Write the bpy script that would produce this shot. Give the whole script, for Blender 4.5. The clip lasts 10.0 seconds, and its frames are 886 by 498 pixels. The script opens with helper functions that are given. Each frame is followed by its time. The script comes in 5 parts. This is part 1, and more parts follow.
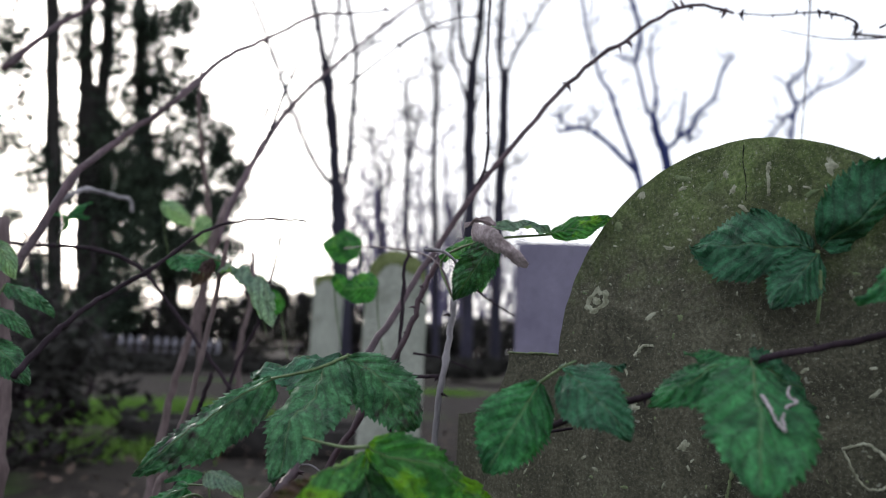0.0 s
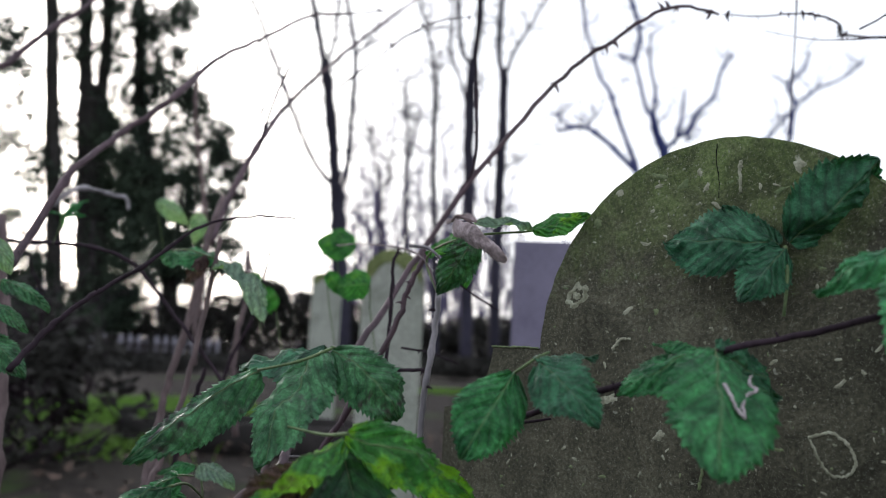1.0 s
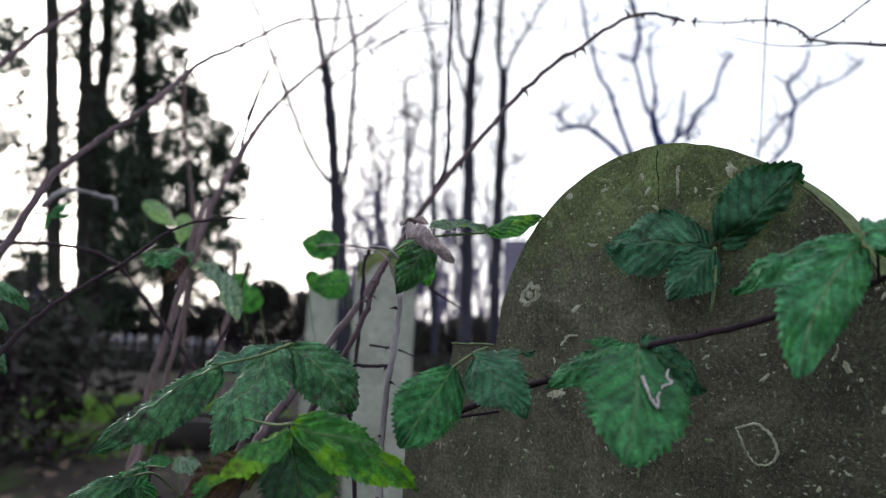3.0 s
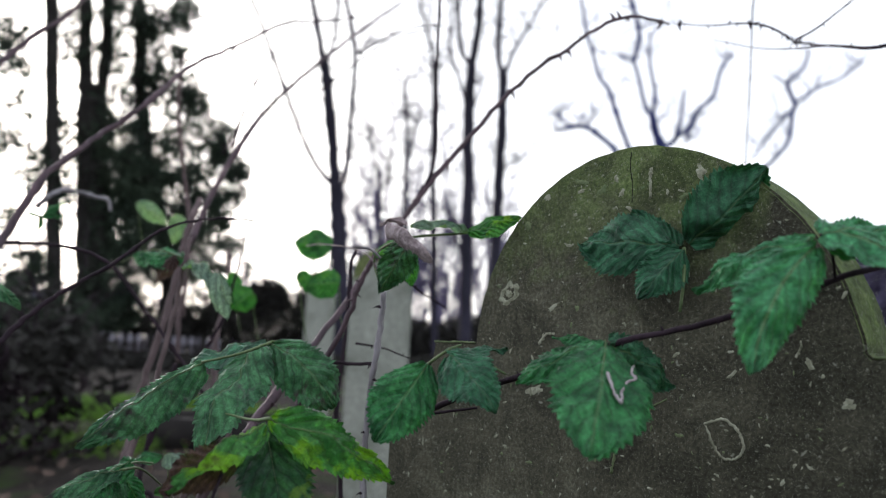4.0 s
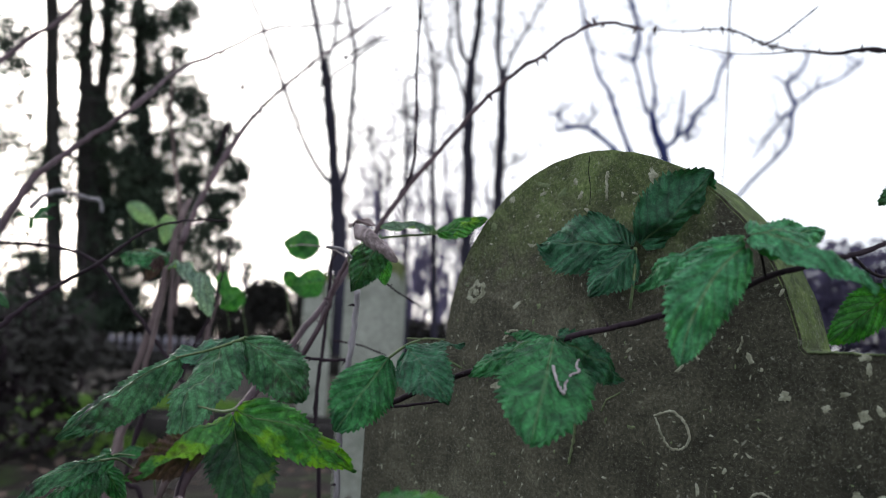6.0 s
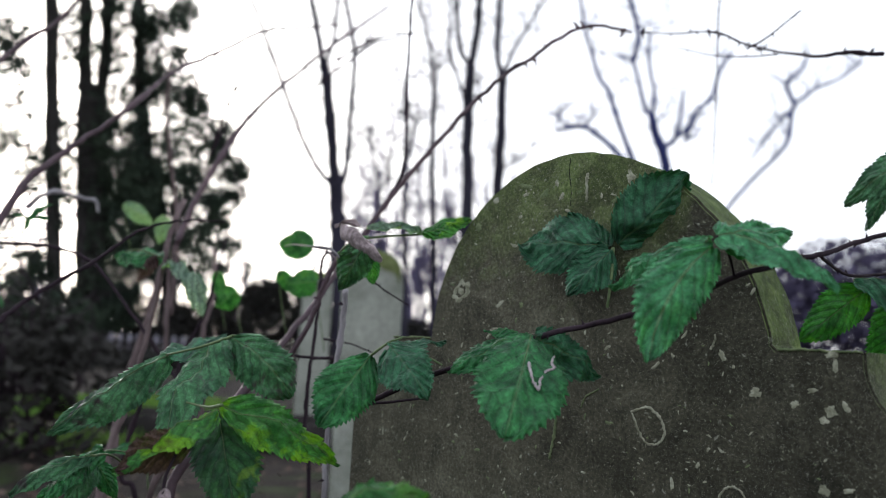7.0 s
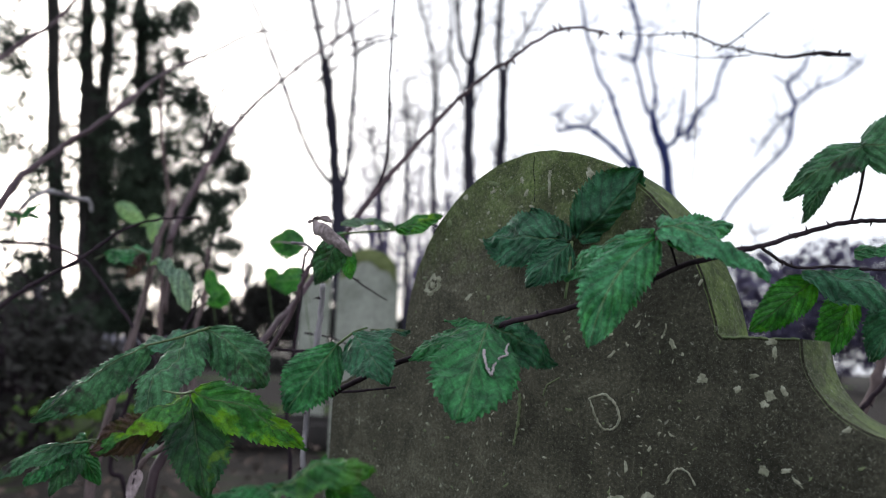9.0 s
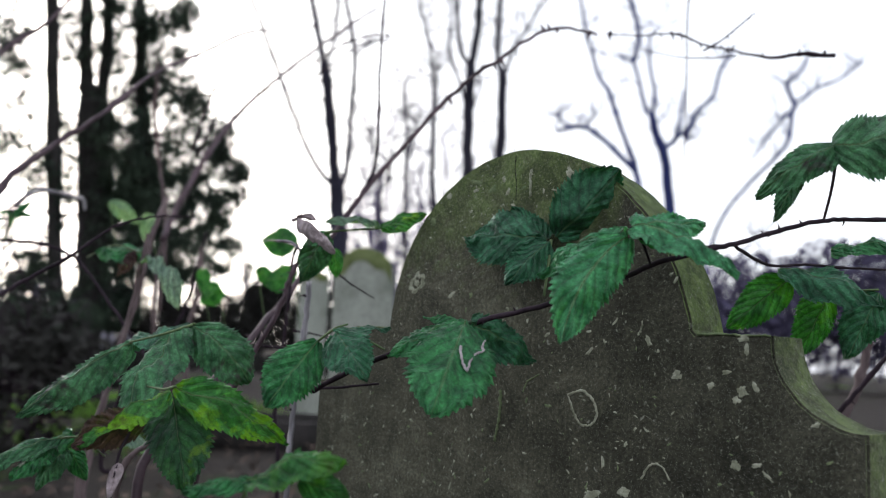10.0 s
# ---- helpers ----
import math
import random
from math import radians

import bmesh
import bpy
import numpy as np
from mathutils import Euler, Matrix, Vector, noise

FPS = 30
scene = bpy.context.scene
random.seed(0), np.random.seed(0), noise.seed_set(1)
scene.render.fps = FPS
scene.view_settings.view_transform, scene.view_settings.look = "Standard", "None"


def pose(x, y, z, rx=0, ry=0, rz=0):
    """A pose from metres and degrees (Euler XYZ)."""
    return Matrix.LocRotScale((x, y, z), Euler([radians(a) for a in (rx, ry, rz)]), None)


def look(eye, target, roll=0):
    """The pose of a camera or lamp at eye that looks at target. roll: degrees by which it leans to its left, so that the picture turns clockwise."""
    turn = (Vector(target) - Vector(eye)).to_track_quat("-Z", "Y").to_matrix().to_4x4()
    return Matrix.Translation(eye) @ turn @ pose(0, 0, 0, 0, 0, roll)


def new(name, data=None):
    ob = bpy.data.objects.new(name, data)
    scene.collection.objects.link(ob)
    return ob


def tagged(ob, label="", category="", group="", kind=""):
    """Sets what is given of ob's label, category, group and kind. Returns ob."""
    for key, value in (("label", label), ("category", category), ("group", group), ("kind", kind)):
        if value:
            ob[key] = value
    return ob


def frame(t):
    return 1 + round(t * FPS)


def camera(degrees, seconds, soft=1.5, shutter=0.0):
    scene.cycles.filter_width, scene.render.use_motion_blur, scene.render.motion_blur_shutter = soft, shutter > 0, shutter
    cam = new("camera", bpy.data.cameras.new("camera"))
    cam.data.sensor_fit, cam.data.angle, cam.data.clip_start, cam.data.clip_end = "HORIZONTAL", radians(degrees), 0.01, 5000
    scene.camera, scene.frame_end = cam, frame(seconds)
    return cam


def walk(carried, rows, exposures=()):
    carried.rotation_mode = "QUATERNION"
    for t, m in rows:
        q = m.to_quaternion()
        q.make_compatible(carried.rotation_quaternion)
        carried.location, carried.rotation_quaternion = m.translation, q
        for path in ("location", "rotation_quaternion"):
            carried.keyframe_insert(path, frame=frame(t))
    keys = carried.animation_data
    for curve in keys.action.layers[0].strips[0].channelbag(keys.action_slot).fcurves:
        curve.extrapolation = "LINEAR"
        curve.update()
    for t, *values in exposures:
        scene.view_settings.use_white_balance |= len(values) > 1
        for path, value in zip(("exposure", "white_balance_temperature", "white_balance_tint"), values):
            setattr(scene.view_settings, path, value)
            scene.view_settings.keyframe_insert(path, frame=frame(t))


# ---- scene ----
cam = camera(56.8, 10.0, 1.0)
PATH = [
    (0, (0.33, -0.678, 0.791), (-1.118, 0.678, 1.045), 3.0),
    (0.5, (0.344, -0.68, 0.788), (-1.104, 0.676, 1.041), 3.0),
    (1, (0.357, -0.681, 0.786), (-1.091, 0.676, 1.038), 3.0),
    (1.5, (0.371, -0.681, 0.785), (-1.077, 0.676, 1.037), 3.0),
    (2, (0.386, -0.68, 0.785), (-1.062, 0.677, 1.036), 3.0),
    (2.5, (0.401, -0.677, 0.785), (-1.047, 0.679, 1.036), 3.0),
    (4, (0.444, -0.672, 0.784), (-1.005, 0.684, 1.034), 3.0),
    (4.5, (0.457, -0.672, 0.783), (-0.992, 0.684, 1.033), 3.0),
    (5, (0.47, -0.672, 0.783), (-0.98, 0.684, 1.033), 3.0),
    (5.5, (0.482, -0.67, 0.782), (-0.968, 0.685, 1.033), 3.0),
    (7, (0.519, -0.671, 0.78), (-0.93, 0.684, 1.03), 3.0),
    (7.5, (0.532, -0.67, 0.778), (-0.918, 0.685, 1.029), 3.0),
    (8, (0.544, -0.668, 0.775), (-0.907, 0.686, 1.027), 3.0),
    (8.5, (0.555, -0.667, 0.773), (-0.896, 0.686, 1.024), 2.9),
    (9, (0.568, -0.667, 0.771), (-0.885, 0.685, 1.023), 2.9),
    (9.5, (0.577, -0.663, 0.77), (-0.875, 0.69, 1.021), 3.0),
    (10, (0.588, -0.66, 0.769), (-0.864, 0.693, 1.02), 3.0),
]
walk(cam, [(t, look(eye, target, roll)) for t, eye, target, roll in PATH])
# the lens is open: what lies off the plane of focus is soft
cam.data.dof.use_dof = True
cam.data.dof.focus_distance = 0.78
cam.data.dof.aperture_fstop = 4.9

# ---- world and light ----
world = bpy.data.worlds.new("evening_sky")
scene.world = world
world.use_nodes = True
wn, wl = world.node_tree.nodes, world.node_tree.links
wn.clear()
sky = wn.new("ShaderNodeTexSky")
sky.sky_type, sky.sun_disc = "NISHITA", False
SUN_AZ = 73.0      # degrees from +y towards -x
SUN_EL = 15.0
sky.sun_elevation, sky.sun_rotation = radians(SUN_EL), radians(-SUN_AZ)
sky.air_density, sky.dust_density, sky.ozone_density = 1.0, 2.5, 1.0
bg_sky, bg_cloud, add_sky, w_out = (wn.new("ShaderNodeBackground"), wn.new("ShaderNodeBackground"),
                                    wn.new("ShaderNodeAddShader"), wn.new("ShaderNodeOutputWorld"))
bg_sky.inputs["Strength"].default_value = 0.065
cloud_at, cloud_noise, cloud_tone = wn.new("ShaderNodeTexCoord"), wn.new("ShaderNodeTexNoise"), wn.new("ShaderNodeValToRGB")
cloud_noise.inputs["Scale"].default_value, cloud_noise.inputs["Detail"].default_value = 3.0, 5.0
cloud_tone.color_ramp.elements[0].position, cloud_tone.color_ramp.elements[0].color = 0.35, (0.815, 0.865, 1.0, 1)
cloud_tone.color_ramp.elements[1].position, cloud_tone.color_ramp.elements[1].color = 0.62, (0.935, 0.985, 1.12, 1)
wl.new(cloud_at.outputs["Generated"], cloud_noise.inputs["Vector"])
wl.new(cloud_noise.outputs["Fac"], cloud_tone.inputs["Fac"])
wl.new(cloud_tone.outputs["Color"], bg_cloud.inputs["Color"])
bg_cloud.inputs["Strength"].default_value = 0.62
pale = wn.new("ShaderNodeHueSaturation")
pale.inputs["Saturation"].default_value = 0.35
wl.new(sky.outputs[0], pale.inputs["Color"])
wl.new(pale.outputs[0], bg_sky.inputs["Color"])
wl.new(bg_sky.outputs[0], add_sky.inputs[0])
wl.new(bg_cloud.outputs[0], add_sky.inputs[1])
wl.new(add_sky.outputs[0], w_out.inputs["Surface"])

sun = new("sun", bpy.data.lights.new("sun", "SUN"))
sun.data.energy, sun.data.angle, sun.data.color = 1.2, radians(10), (1.0, 0.96, 0.90)
a, e = radians(SUN_AZ), radians(SUN_EL)
sun_way = Vector((-math.sin(a) * math.cos(e), math.cos(a) * math.cos(e), math.sin(e)))
sun.matrix_world = look(sun_way * 30, (0, 0, 0))
scene.view_settings.exposure = 0.58


# ---- materials ----
def mat(name, rough=0.7, spec=0.4):
    m = bpy.data.materials.new(name)
    m.use_nodes = True
    b = m.node_tree.nodes["Principled BSDF"]
    b.inputs["Roughness"].default_value = rough
    b.inputs["Specular IOR Level"].default_value = spec
    return m, m.node_tree.nodes, m.node_tree.links, b


def coords(n, l, kind="Object", scale=(1, 1, 1)):
    c, p = n.new("ShaderNodeTexCoord"), n.new("ShaderNodeMapping")
    p.inputs["Scale"].default_value = scale
    l.new(c.outputs[kind], p.inputs["Vector"])
    return p.outputs[0]


def noise_tex(n, l, vec, scale, detail=5, rough=0.55, distort=0.0):
    t = n.new("ShaderNodeTexNoise")
    t.inputs["Scale"].default_value, t.inputs["Detail"].default_value = scale, detail
    t.inputs["Roughness"].default_value, t.inputs["Distortion"].default_value = rough, distort
    l.new(vec, t.inputs["Vector"])
    return t.outputs["Fac"]


def ramp(n, l, fac, stops):
    r = n.new("ShaderNodeValToRGB")
    el = r.color_ramp.elements
    while len(el) < len(stops):
        el.new(0.5)
    for k, (p, c) in zip(el, stops):
        k.position, k.color = p, ((c, c, c, 1) if isinstance(c, (int, float)) else (*c, 1))
    l.new(fac, r.inputs["Fac"])
    return r.outputs["Color"]


def blend(n, l, fac, one, two, how="MIX"):
    x = n.new("ShaderNodeMix")
    x.data_type, x.blend_type = "RGBA", how
    for sock, val in ((x.inputs[0], fac), (x.inputs[6], one), (x.inputs[7], two)):
        if isinstance(val, (int, float)):
            sock.default_value = val
        elif isinstance(val, tuple):
            sock.default_value = (*val, 1)
        else:
            l.new(val, sock)
    return x.outputs[2]


def maths(n, l, op, one, two=0.0):
    x = n.new("ShaderNodeMath")
    x.operation = op
    for sock, val in zip(x.inputs, (one, two)):
        if isinstance(val, (int, float)):
            sock.default_value = val
        else:
            l.new(val, sock)
    return x.outputs[0]


def bump(n, l, b, height, strength, distance):
    x = n.new("ShaderNodeBump")
    x.inputs["Strength"].default_value, x.inputs["Distance"].default_value = strength, distance
    l.new(height, x.inputs["Height"])
    l.new(x.outputs[0], b.inputs["Normal"])


def mottled(name, stops, scale, fine, rough=0.85, bump_d=0.002, stretch=(1, 1, 1), spec=0.25):
    """A rough surface with colours in two scales and relief."""
    m, n, l, b = mat(name, rough, spec)
    v = coords(n, l, "Object", stretch)
    big, small = noise_tex(n, l, v, scale, 5, 0.6, 0.4), noise_tex(n, l, v, fine, 6, 0.65)
    c1 = ramp(n, l, big, stops)
    shade = ramp(n, l, small, [(0.3, 0.55), (0.7, 1.0)])
    l.new(blend(n, l, 1.0, c1, shade, "MULTIPLY"), b.inputs["Base Color"])
    bump(n, l, b, small, 0.7, bump_d)
    return m


def stone_material(name, algae=False):
    m, n, l, b = mat(name, 0.9, 0.2)
    v = coords(n, l)
    big = noise_tex(n, l, v, 7, 6, 0.6, 0.5)
    mid = noise_tex(n, l, v, 38, 6, 0.65, 0.3)
    fine = noise_tex(n, l, v, 260, 4, 0.7)
    base = ramp(n, l, big, [(0.32, (0.043, 0.042, 0.029)), (0.52, (0.074, 0.072, 0.050)), (0.72, (0.115, 0.113, 0.080))])
    grain = ramp(n, l, fine, [(0.30, 0.48), (0.52, 1.15), (0.72, 2.0)])
    col = blend(n, l, 1.0, base, grain, "MULTIPLY")
    # green algae, thick towards the crown where the rain runs
    sep = n.new("ShaderNodeSeparateXYZ")
    l.new(v, sep.inputs[0])
    high = n.new("ShaderNodeMapRange")
    high.inputs["From Min"].default_value, high.inputs["From Max"].default_value = 0.78, 1.0
    l.new(sep.outputs["Z"], high.inputs["Value"])
    # bare dark stain down one side of the head
    stain = maths(n, l, "ADD", sep.outputs["X"], maths(n, l, "MULTIPLY", maths(n, l, "SUBTRACT", big, 0.5), 0.35))
    bare = ramp(n, l, maths(n, l, "ADD", stain, 0.5), [(0.585, 1.0), (0.66, 0.12 if not algae else 1.0)])
    green = maths(n, l, "ADD", maths(n, l, "MULTIPLY", maths(n, l, "MULTIPLY", high.outputs[0], 0.85), bare), maths(n, l, "SUBTRACT", mid, 0.62))
    green = maths(n, l, "ADD", green, 0.62 if algae else 0.0)
    gmask = ramp(n, l, green, [(0.15, 0.0), (0.72, 0.88)])
    # algae on the sides is coloured brighter, to include the skylight they catch
    gcol = ramp(n, l, maths(n, l, "ADD", maths(n, l, "MULTIPLY", mid, 0.7), maths(n, l, "MULTIPLY", fine, 0.3)), [(0.36, (0.035, 0.055, 0.02)), (0.52, (0.095, 0.140, 0.042)), (0.68, (0.20, 0.26, 0.085))]) if algae else ramp(n, l, fine, [(0.3, (0.050, 0.078, 0.026)), (0.52, (0.118, 0.170, 0.055)), (0.78, (0.25, 0.30, 0.12))])
    col = blend(n, l, 1.0, col, ramp(n, l, maths(n, l, "ADD", stain, 0.5), [(0.56, 1.0), (0.66, 1.0 if algae else 0.60)]), "MULTIPLY")
    col = blend(n, l, gmask, col, gcol)
    # damp blotches a hand wide
    col = blend(n, l, 1.0, col, ramp(n, l, noise_tex(n, l, v, 17, 6, 0.68, 0.9), [(0.34, 0.60), (0.50, 1.0), (0.66, 1.42)]), "MULTIPLY")
    # pale lichen specks of several sizes
    for scale, cut, tone, spread in ((95, 0.115, (0.30, 0.31, 0.25), 0.55), (230, 0.17, (0.28, 0.29, 0.22), 0.45), (430, 0.19, (0.38, 0.38, 0.32), 0.45)):
        vor = n.new("ShaderNodeTexVoronoi")
        vor.inputs["Scale"].default_value, vor.inputs["Randomness"].default_value = scale, 1.0
        wob = n.new("ShaderNodeMix")
        wob.data_type = "VECTOR"
        wob.inputs[0].default_value = 0.012
        l.new(v, wob.inputs[4])
        nz = n.new("ShaderNodeTexNoise")
        nz.inputs["Scale"].default_value = scale * 1.3
        l.new(v, nz.inputs["Vector"])
        l.new(nz.outputs["Color"], wob.inputs[5])
        l.new(wob.outputs[1], vor.inputs["Vector"])
        near = ramp(n, l, vor.outputs["Distance"], [(cut * 0.6, 1.0), (cut * 1.5, 0.0)])
        sepc = n.new("ShaderNodeSeparateColor")
        l.new(vor.outputs["Color"], sepc.inputs[0])
        some = maths(n, l, "GREATER_THAN", sepc.outputs[0], spread)
        fac = maths(n, l, "MULTIPLY", maths(n, l, "MULTIPLY", near, some), 0.75)
        col = blend(n, l, fac, col, tone)
    l.new(col, b.inputs["Base Color"])
    h = maths(n, l, "ADD", fine, maths(n, l, "MULTIPLY", mid, 2.0))
    bump(n, l, b, h, 0.9, 0.0012)
    return m


def leaf_material(name, dark, light, vein, blotch=None, blotch_at=0.62, speck=0.3, rough=0.40, through_light=0.2):
    """A bramble leaf: pleated side veins with their shading in the colour, mottled green, brown or yellow patches;
    light shines through it.
    """
    m, n, l, b = mat(name, rough, 0.32)
    uv = coords(n, l, "UV")
    ob = coords(n, l, "Object")
    sep = n.new("ShaderNodeSeparateXYZ")
    l.new(uv, sep.inputs[0])
    side = maths(n, l, "ABSOLUTE", maths(n, l, "SUBTRACT", sep.outputs["Y"], 0.5))
    drift = maths(n, l, "MULTIPLY", maths(n, l, "SUBTRACT", noise_tex(n, l, ob, 60, 3), 0.5), 0.45)
    run = maths(n, l, "SUBTRACT", maths(n, l, "MULTIPLY", sep.outputs["X"], 6.5), maths(n, l, "MULTIPLY", maths(n, l, "POWER", side, 1.15), 5.2))
    run = maths(n, l, "ADD", run, drift)
    saw = maths(n, l, "ABSOLUTE", maths(n, l, "SUBTRACT", maths(n, l, "FRACT", run), 0.5))
    vmask = ramp(n, l, saw, [(0.0, 1.0), (0.06, 0.0)])
    mid = ramp(n, l, side, [(0.010, 1.0), (0.035, 0.0)])
    # shading of the pleats painted in: dark valleys, lighter ridges between veins
    ridge_shade = ramp(n, l, saw, [(0.03, 0.58), (0.12, 0.94), (0.42, 1.12)])
    veins = maths(n, l, "MAXIMUM", maths(n, l, "MULTIPLY", vmask, 0.22), mid)
    big, small = noise_tex(n, l, ob, 45, 4, 0.6), noise_tex(n, l, ob, 420, 4, 0.7)
    col = ramp(n, l, big, [(0.35, dark), (0.62, light)])
    col = blend(n, l, 1.0, col, ramp(n, l, noise_tex(n, l, ob, 170, 5, 0.7, 0.8), [(0.34, 0.62), (0.50, 0.95), (0.66, 1.42)]), "MULTIPLY")
    col = blend(n, l, 1.0, col, ramp(n, l, small, [(0.3, 0.86), (0.7, 1.32)]), "MULTIPLY")
    col = blend(n, l, 1.0, col, ridge_shade, "MULTIPLY")
    col = blend(n, l, maths(n, l, "MULTIPLY", veins, 0.75), col, vein)
    if blotch:
        where = noise_tex(n, l, ob, 26, 5, 0.62, 0.6)
        for at, tone in ((blotch_at, blotch), (blotch_at + 0.10, (0.07, 0.035, 0.025))):
            col = blend(n, l, ramp(n, l, where, [(at - 0.05, 0.0), (at + 0.04, 0.9)]), col, tone)
    net = n.new("ShaderNodeTexVoronoi")
    net.feature = "DISTANCE_TO_EDGE"
    net.inputs["Scale"].default_value = 480
    l.new(ob, net.inputs["Vector"])
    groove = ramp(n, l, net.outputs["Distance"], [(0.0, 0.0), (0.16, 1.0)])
    # creases of the fine vein net darkened in the colour as well
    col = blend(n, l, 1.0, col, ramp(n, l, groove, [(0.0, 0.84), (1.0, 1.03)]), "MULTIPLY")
    spots = ramp(n, l, noise_tex(n, l, ob, 130, 3, 0.6), [(0.66, 0.0), (0.74, 1.0)])
    col = blend(n, l, maths(n, l, "MULTIPLY", spots, speck), col, (0.05, 0.03, 0.03))
    flecks = ramp(n, l, noise_tex(n, l, ob, 240, 4, 0.65, 0.5), [(0.60, 0.0), (0.67, 1.0)])
    pale = ramp(n, l, noise_tex(n, l, ob, 38, 3, 0.5), [(0.48, 0.0), (0.62, 0.38)])
    col = blend(n, l, maths(n, l, "MULTIPLY", flecks, pale), col, vein)
    l.new(col, b.inputs["Base Color"])
    h = maths(n, l, "ADD", maths(n, l, "MULTIPLY", saw, 1.9), maths(n, l, "ADD", maths(n, l, "MULTIPLY", groove, 0.16), maths(n, l, "MULTIPLY", mid, -0.6)))
    bump(n, l, b, h, 1.0, 0.0028)
    tr, mix, out = n.new("ShaderNodeBsdfTranslucent"), n.new("ShaderNodeMixShader"), n["Material Output"]
    l.new(blend(n, l, 1.0, col, (1.15, 1.5, 0.45), "MULTIPLY"), tr.inputs["Color"])
    mix.inputs[0].default_value = through_light
    l.new(b.outputs[0], mix.inputs[1])
    l.new(tr.outputs[0], mix.inputs[2])
    l.new(mix.outputs[0], out.inputs["Surface"])
    return m


M_STONE = stone_material("weathered_sandstone")
M_STONE_SIDE = stone_material("algae_green_skylit_stone", True)
M_LICHEN = mottled("pale_lichen", [(0.35, (0.24, 0.25, 0.17)), (0.65, (0.54, 0.55, 0.42))], 90, 500, 0.95, 0.0006)
M_LICHEN_GREEN = mottled("green_lichen", [(0.3, (0.12, 0.17, 0.08)), (0.7, (0.27, 0.32, 0.17))], 90, 500, 0.95, 0.0006)
M_CRACK = mottled("dirt_in_crack", [(0.3, (0.012, 0.012, 0.010)), (0.7, (0.02, 0.02, 0.016))], 60, 300, 1.0, 0.0004)
M_CANE = mottled("purple_brown_cane", [(0.3, (0.048, 0.028, 0.036)), (0.7, (0.135, 0.082, 0.100))], 30, 220, 0.55, 0.0006, (1, 1, 0.4), 0.4)
M_TWIG = mottled("dark_twig_bark", [(0.3, (0.020, 0.013, 0.018)), (0.7, (0.050, 0.033, 0.044))], 30, 220, 0.8, 0.0006, (1, 1, 0.4), 0.15)
M_STALK = mottled("silvery_dry_stalk", [(0.35, (0.12, 0.11, 0.12)), (0.65, (0.46, 0.43, 0.46))], 20, 200, 0.4, 0.0004, (1, 1, 0.2), 0.5)
M_BROWN = mottled("brown_dry_stem", [(0.3, (0.095, 0.066, 0.066)), (0.7, (0.22, 0.165, 0.165))], 20, 160, 0.7, 0.0006, (1, 1, 0.3))
M_GREENSTEM = mottled("green_leaf_stalk", [(0.3, (0.09, 0.15, 0.06)), (0.7, (0.18, 0.25, 0.11))], 60, 300, 0.6, 0.0003)
M_DRYRIB = mottled("dry_leaf_rib", [(0.3, (0.12, 0.08, 0.07)), (0.7, (0.25, 0.18, 0.16))], 60, 300, 0.7, 0.0003)
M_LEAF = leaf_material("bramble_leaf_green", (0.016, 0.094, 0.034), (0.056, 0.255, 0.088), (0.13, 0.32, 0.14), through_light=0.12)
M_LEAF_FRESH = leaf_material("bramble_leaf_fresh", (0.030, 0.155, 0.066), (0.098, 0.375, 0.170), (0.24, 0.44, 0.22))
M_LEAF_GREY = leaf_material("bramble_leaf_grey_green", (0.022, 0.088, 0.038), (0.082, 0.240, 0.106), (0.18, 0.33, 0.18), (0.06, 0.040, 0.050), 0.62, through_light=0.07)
# darker copy of the leaf green, with the shade on these leaflets in its colour
M_LEAF_SHADED = leaf_material("bramble_leaf_shaded", (0.013, 0.066, 0.032), (0.048, 0.180, 0.090), (0.10, 0.23, 0.14), None, 0.6, 0.2, through_light=0.08)
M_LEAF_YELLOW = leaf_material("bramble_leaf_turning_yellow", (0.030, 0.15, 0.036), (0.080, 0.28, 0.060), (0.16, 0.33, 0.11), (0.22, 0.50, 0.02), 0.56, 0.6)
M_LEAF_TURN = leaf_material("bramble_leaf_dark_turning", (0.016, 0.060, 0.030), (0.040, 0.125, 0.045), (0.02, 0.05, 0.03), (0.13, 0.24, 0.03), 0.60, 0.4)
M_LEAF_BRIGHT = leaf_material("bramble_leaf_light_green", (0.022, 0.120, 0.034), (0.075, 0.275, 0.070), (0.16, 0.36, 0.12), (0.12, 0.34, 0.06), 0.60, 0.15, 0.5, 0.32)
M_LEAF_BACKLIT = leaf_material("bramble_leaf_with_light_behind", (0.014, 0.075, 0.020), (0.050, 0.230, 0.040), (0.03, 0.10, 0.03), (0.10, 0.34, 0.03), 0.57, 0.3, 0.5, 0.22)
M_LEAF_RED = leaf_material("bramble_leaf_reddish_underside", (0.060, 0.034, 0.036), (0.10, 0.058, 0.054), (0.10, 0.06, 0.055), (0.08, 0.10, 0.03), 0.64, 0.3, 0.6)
M_LEAF_DEAD = mottled("withered_leaf", [(0.35, (0.27, 0.215, 0.215)), (0.62, (0.54, 0.45, 0.46))], 70, 350, 0.8, 0.0012)
M_LEAF_PALE = leaf_material("pale_leaf_underside", (0.14, 0.24, 0.18), (0.27, 0.38, 0.30), (0.36, 0.45, 0.37), None, 0.6, 0.15, 0.6, 0.4)
M_TRAIL = mottled("pale_mined_trail", [(0.3, (0.42, 0.36, 0.38)), (0.7, (0.62, 0.55, 0.56))], 80, 400, 0.8, 0.0003)
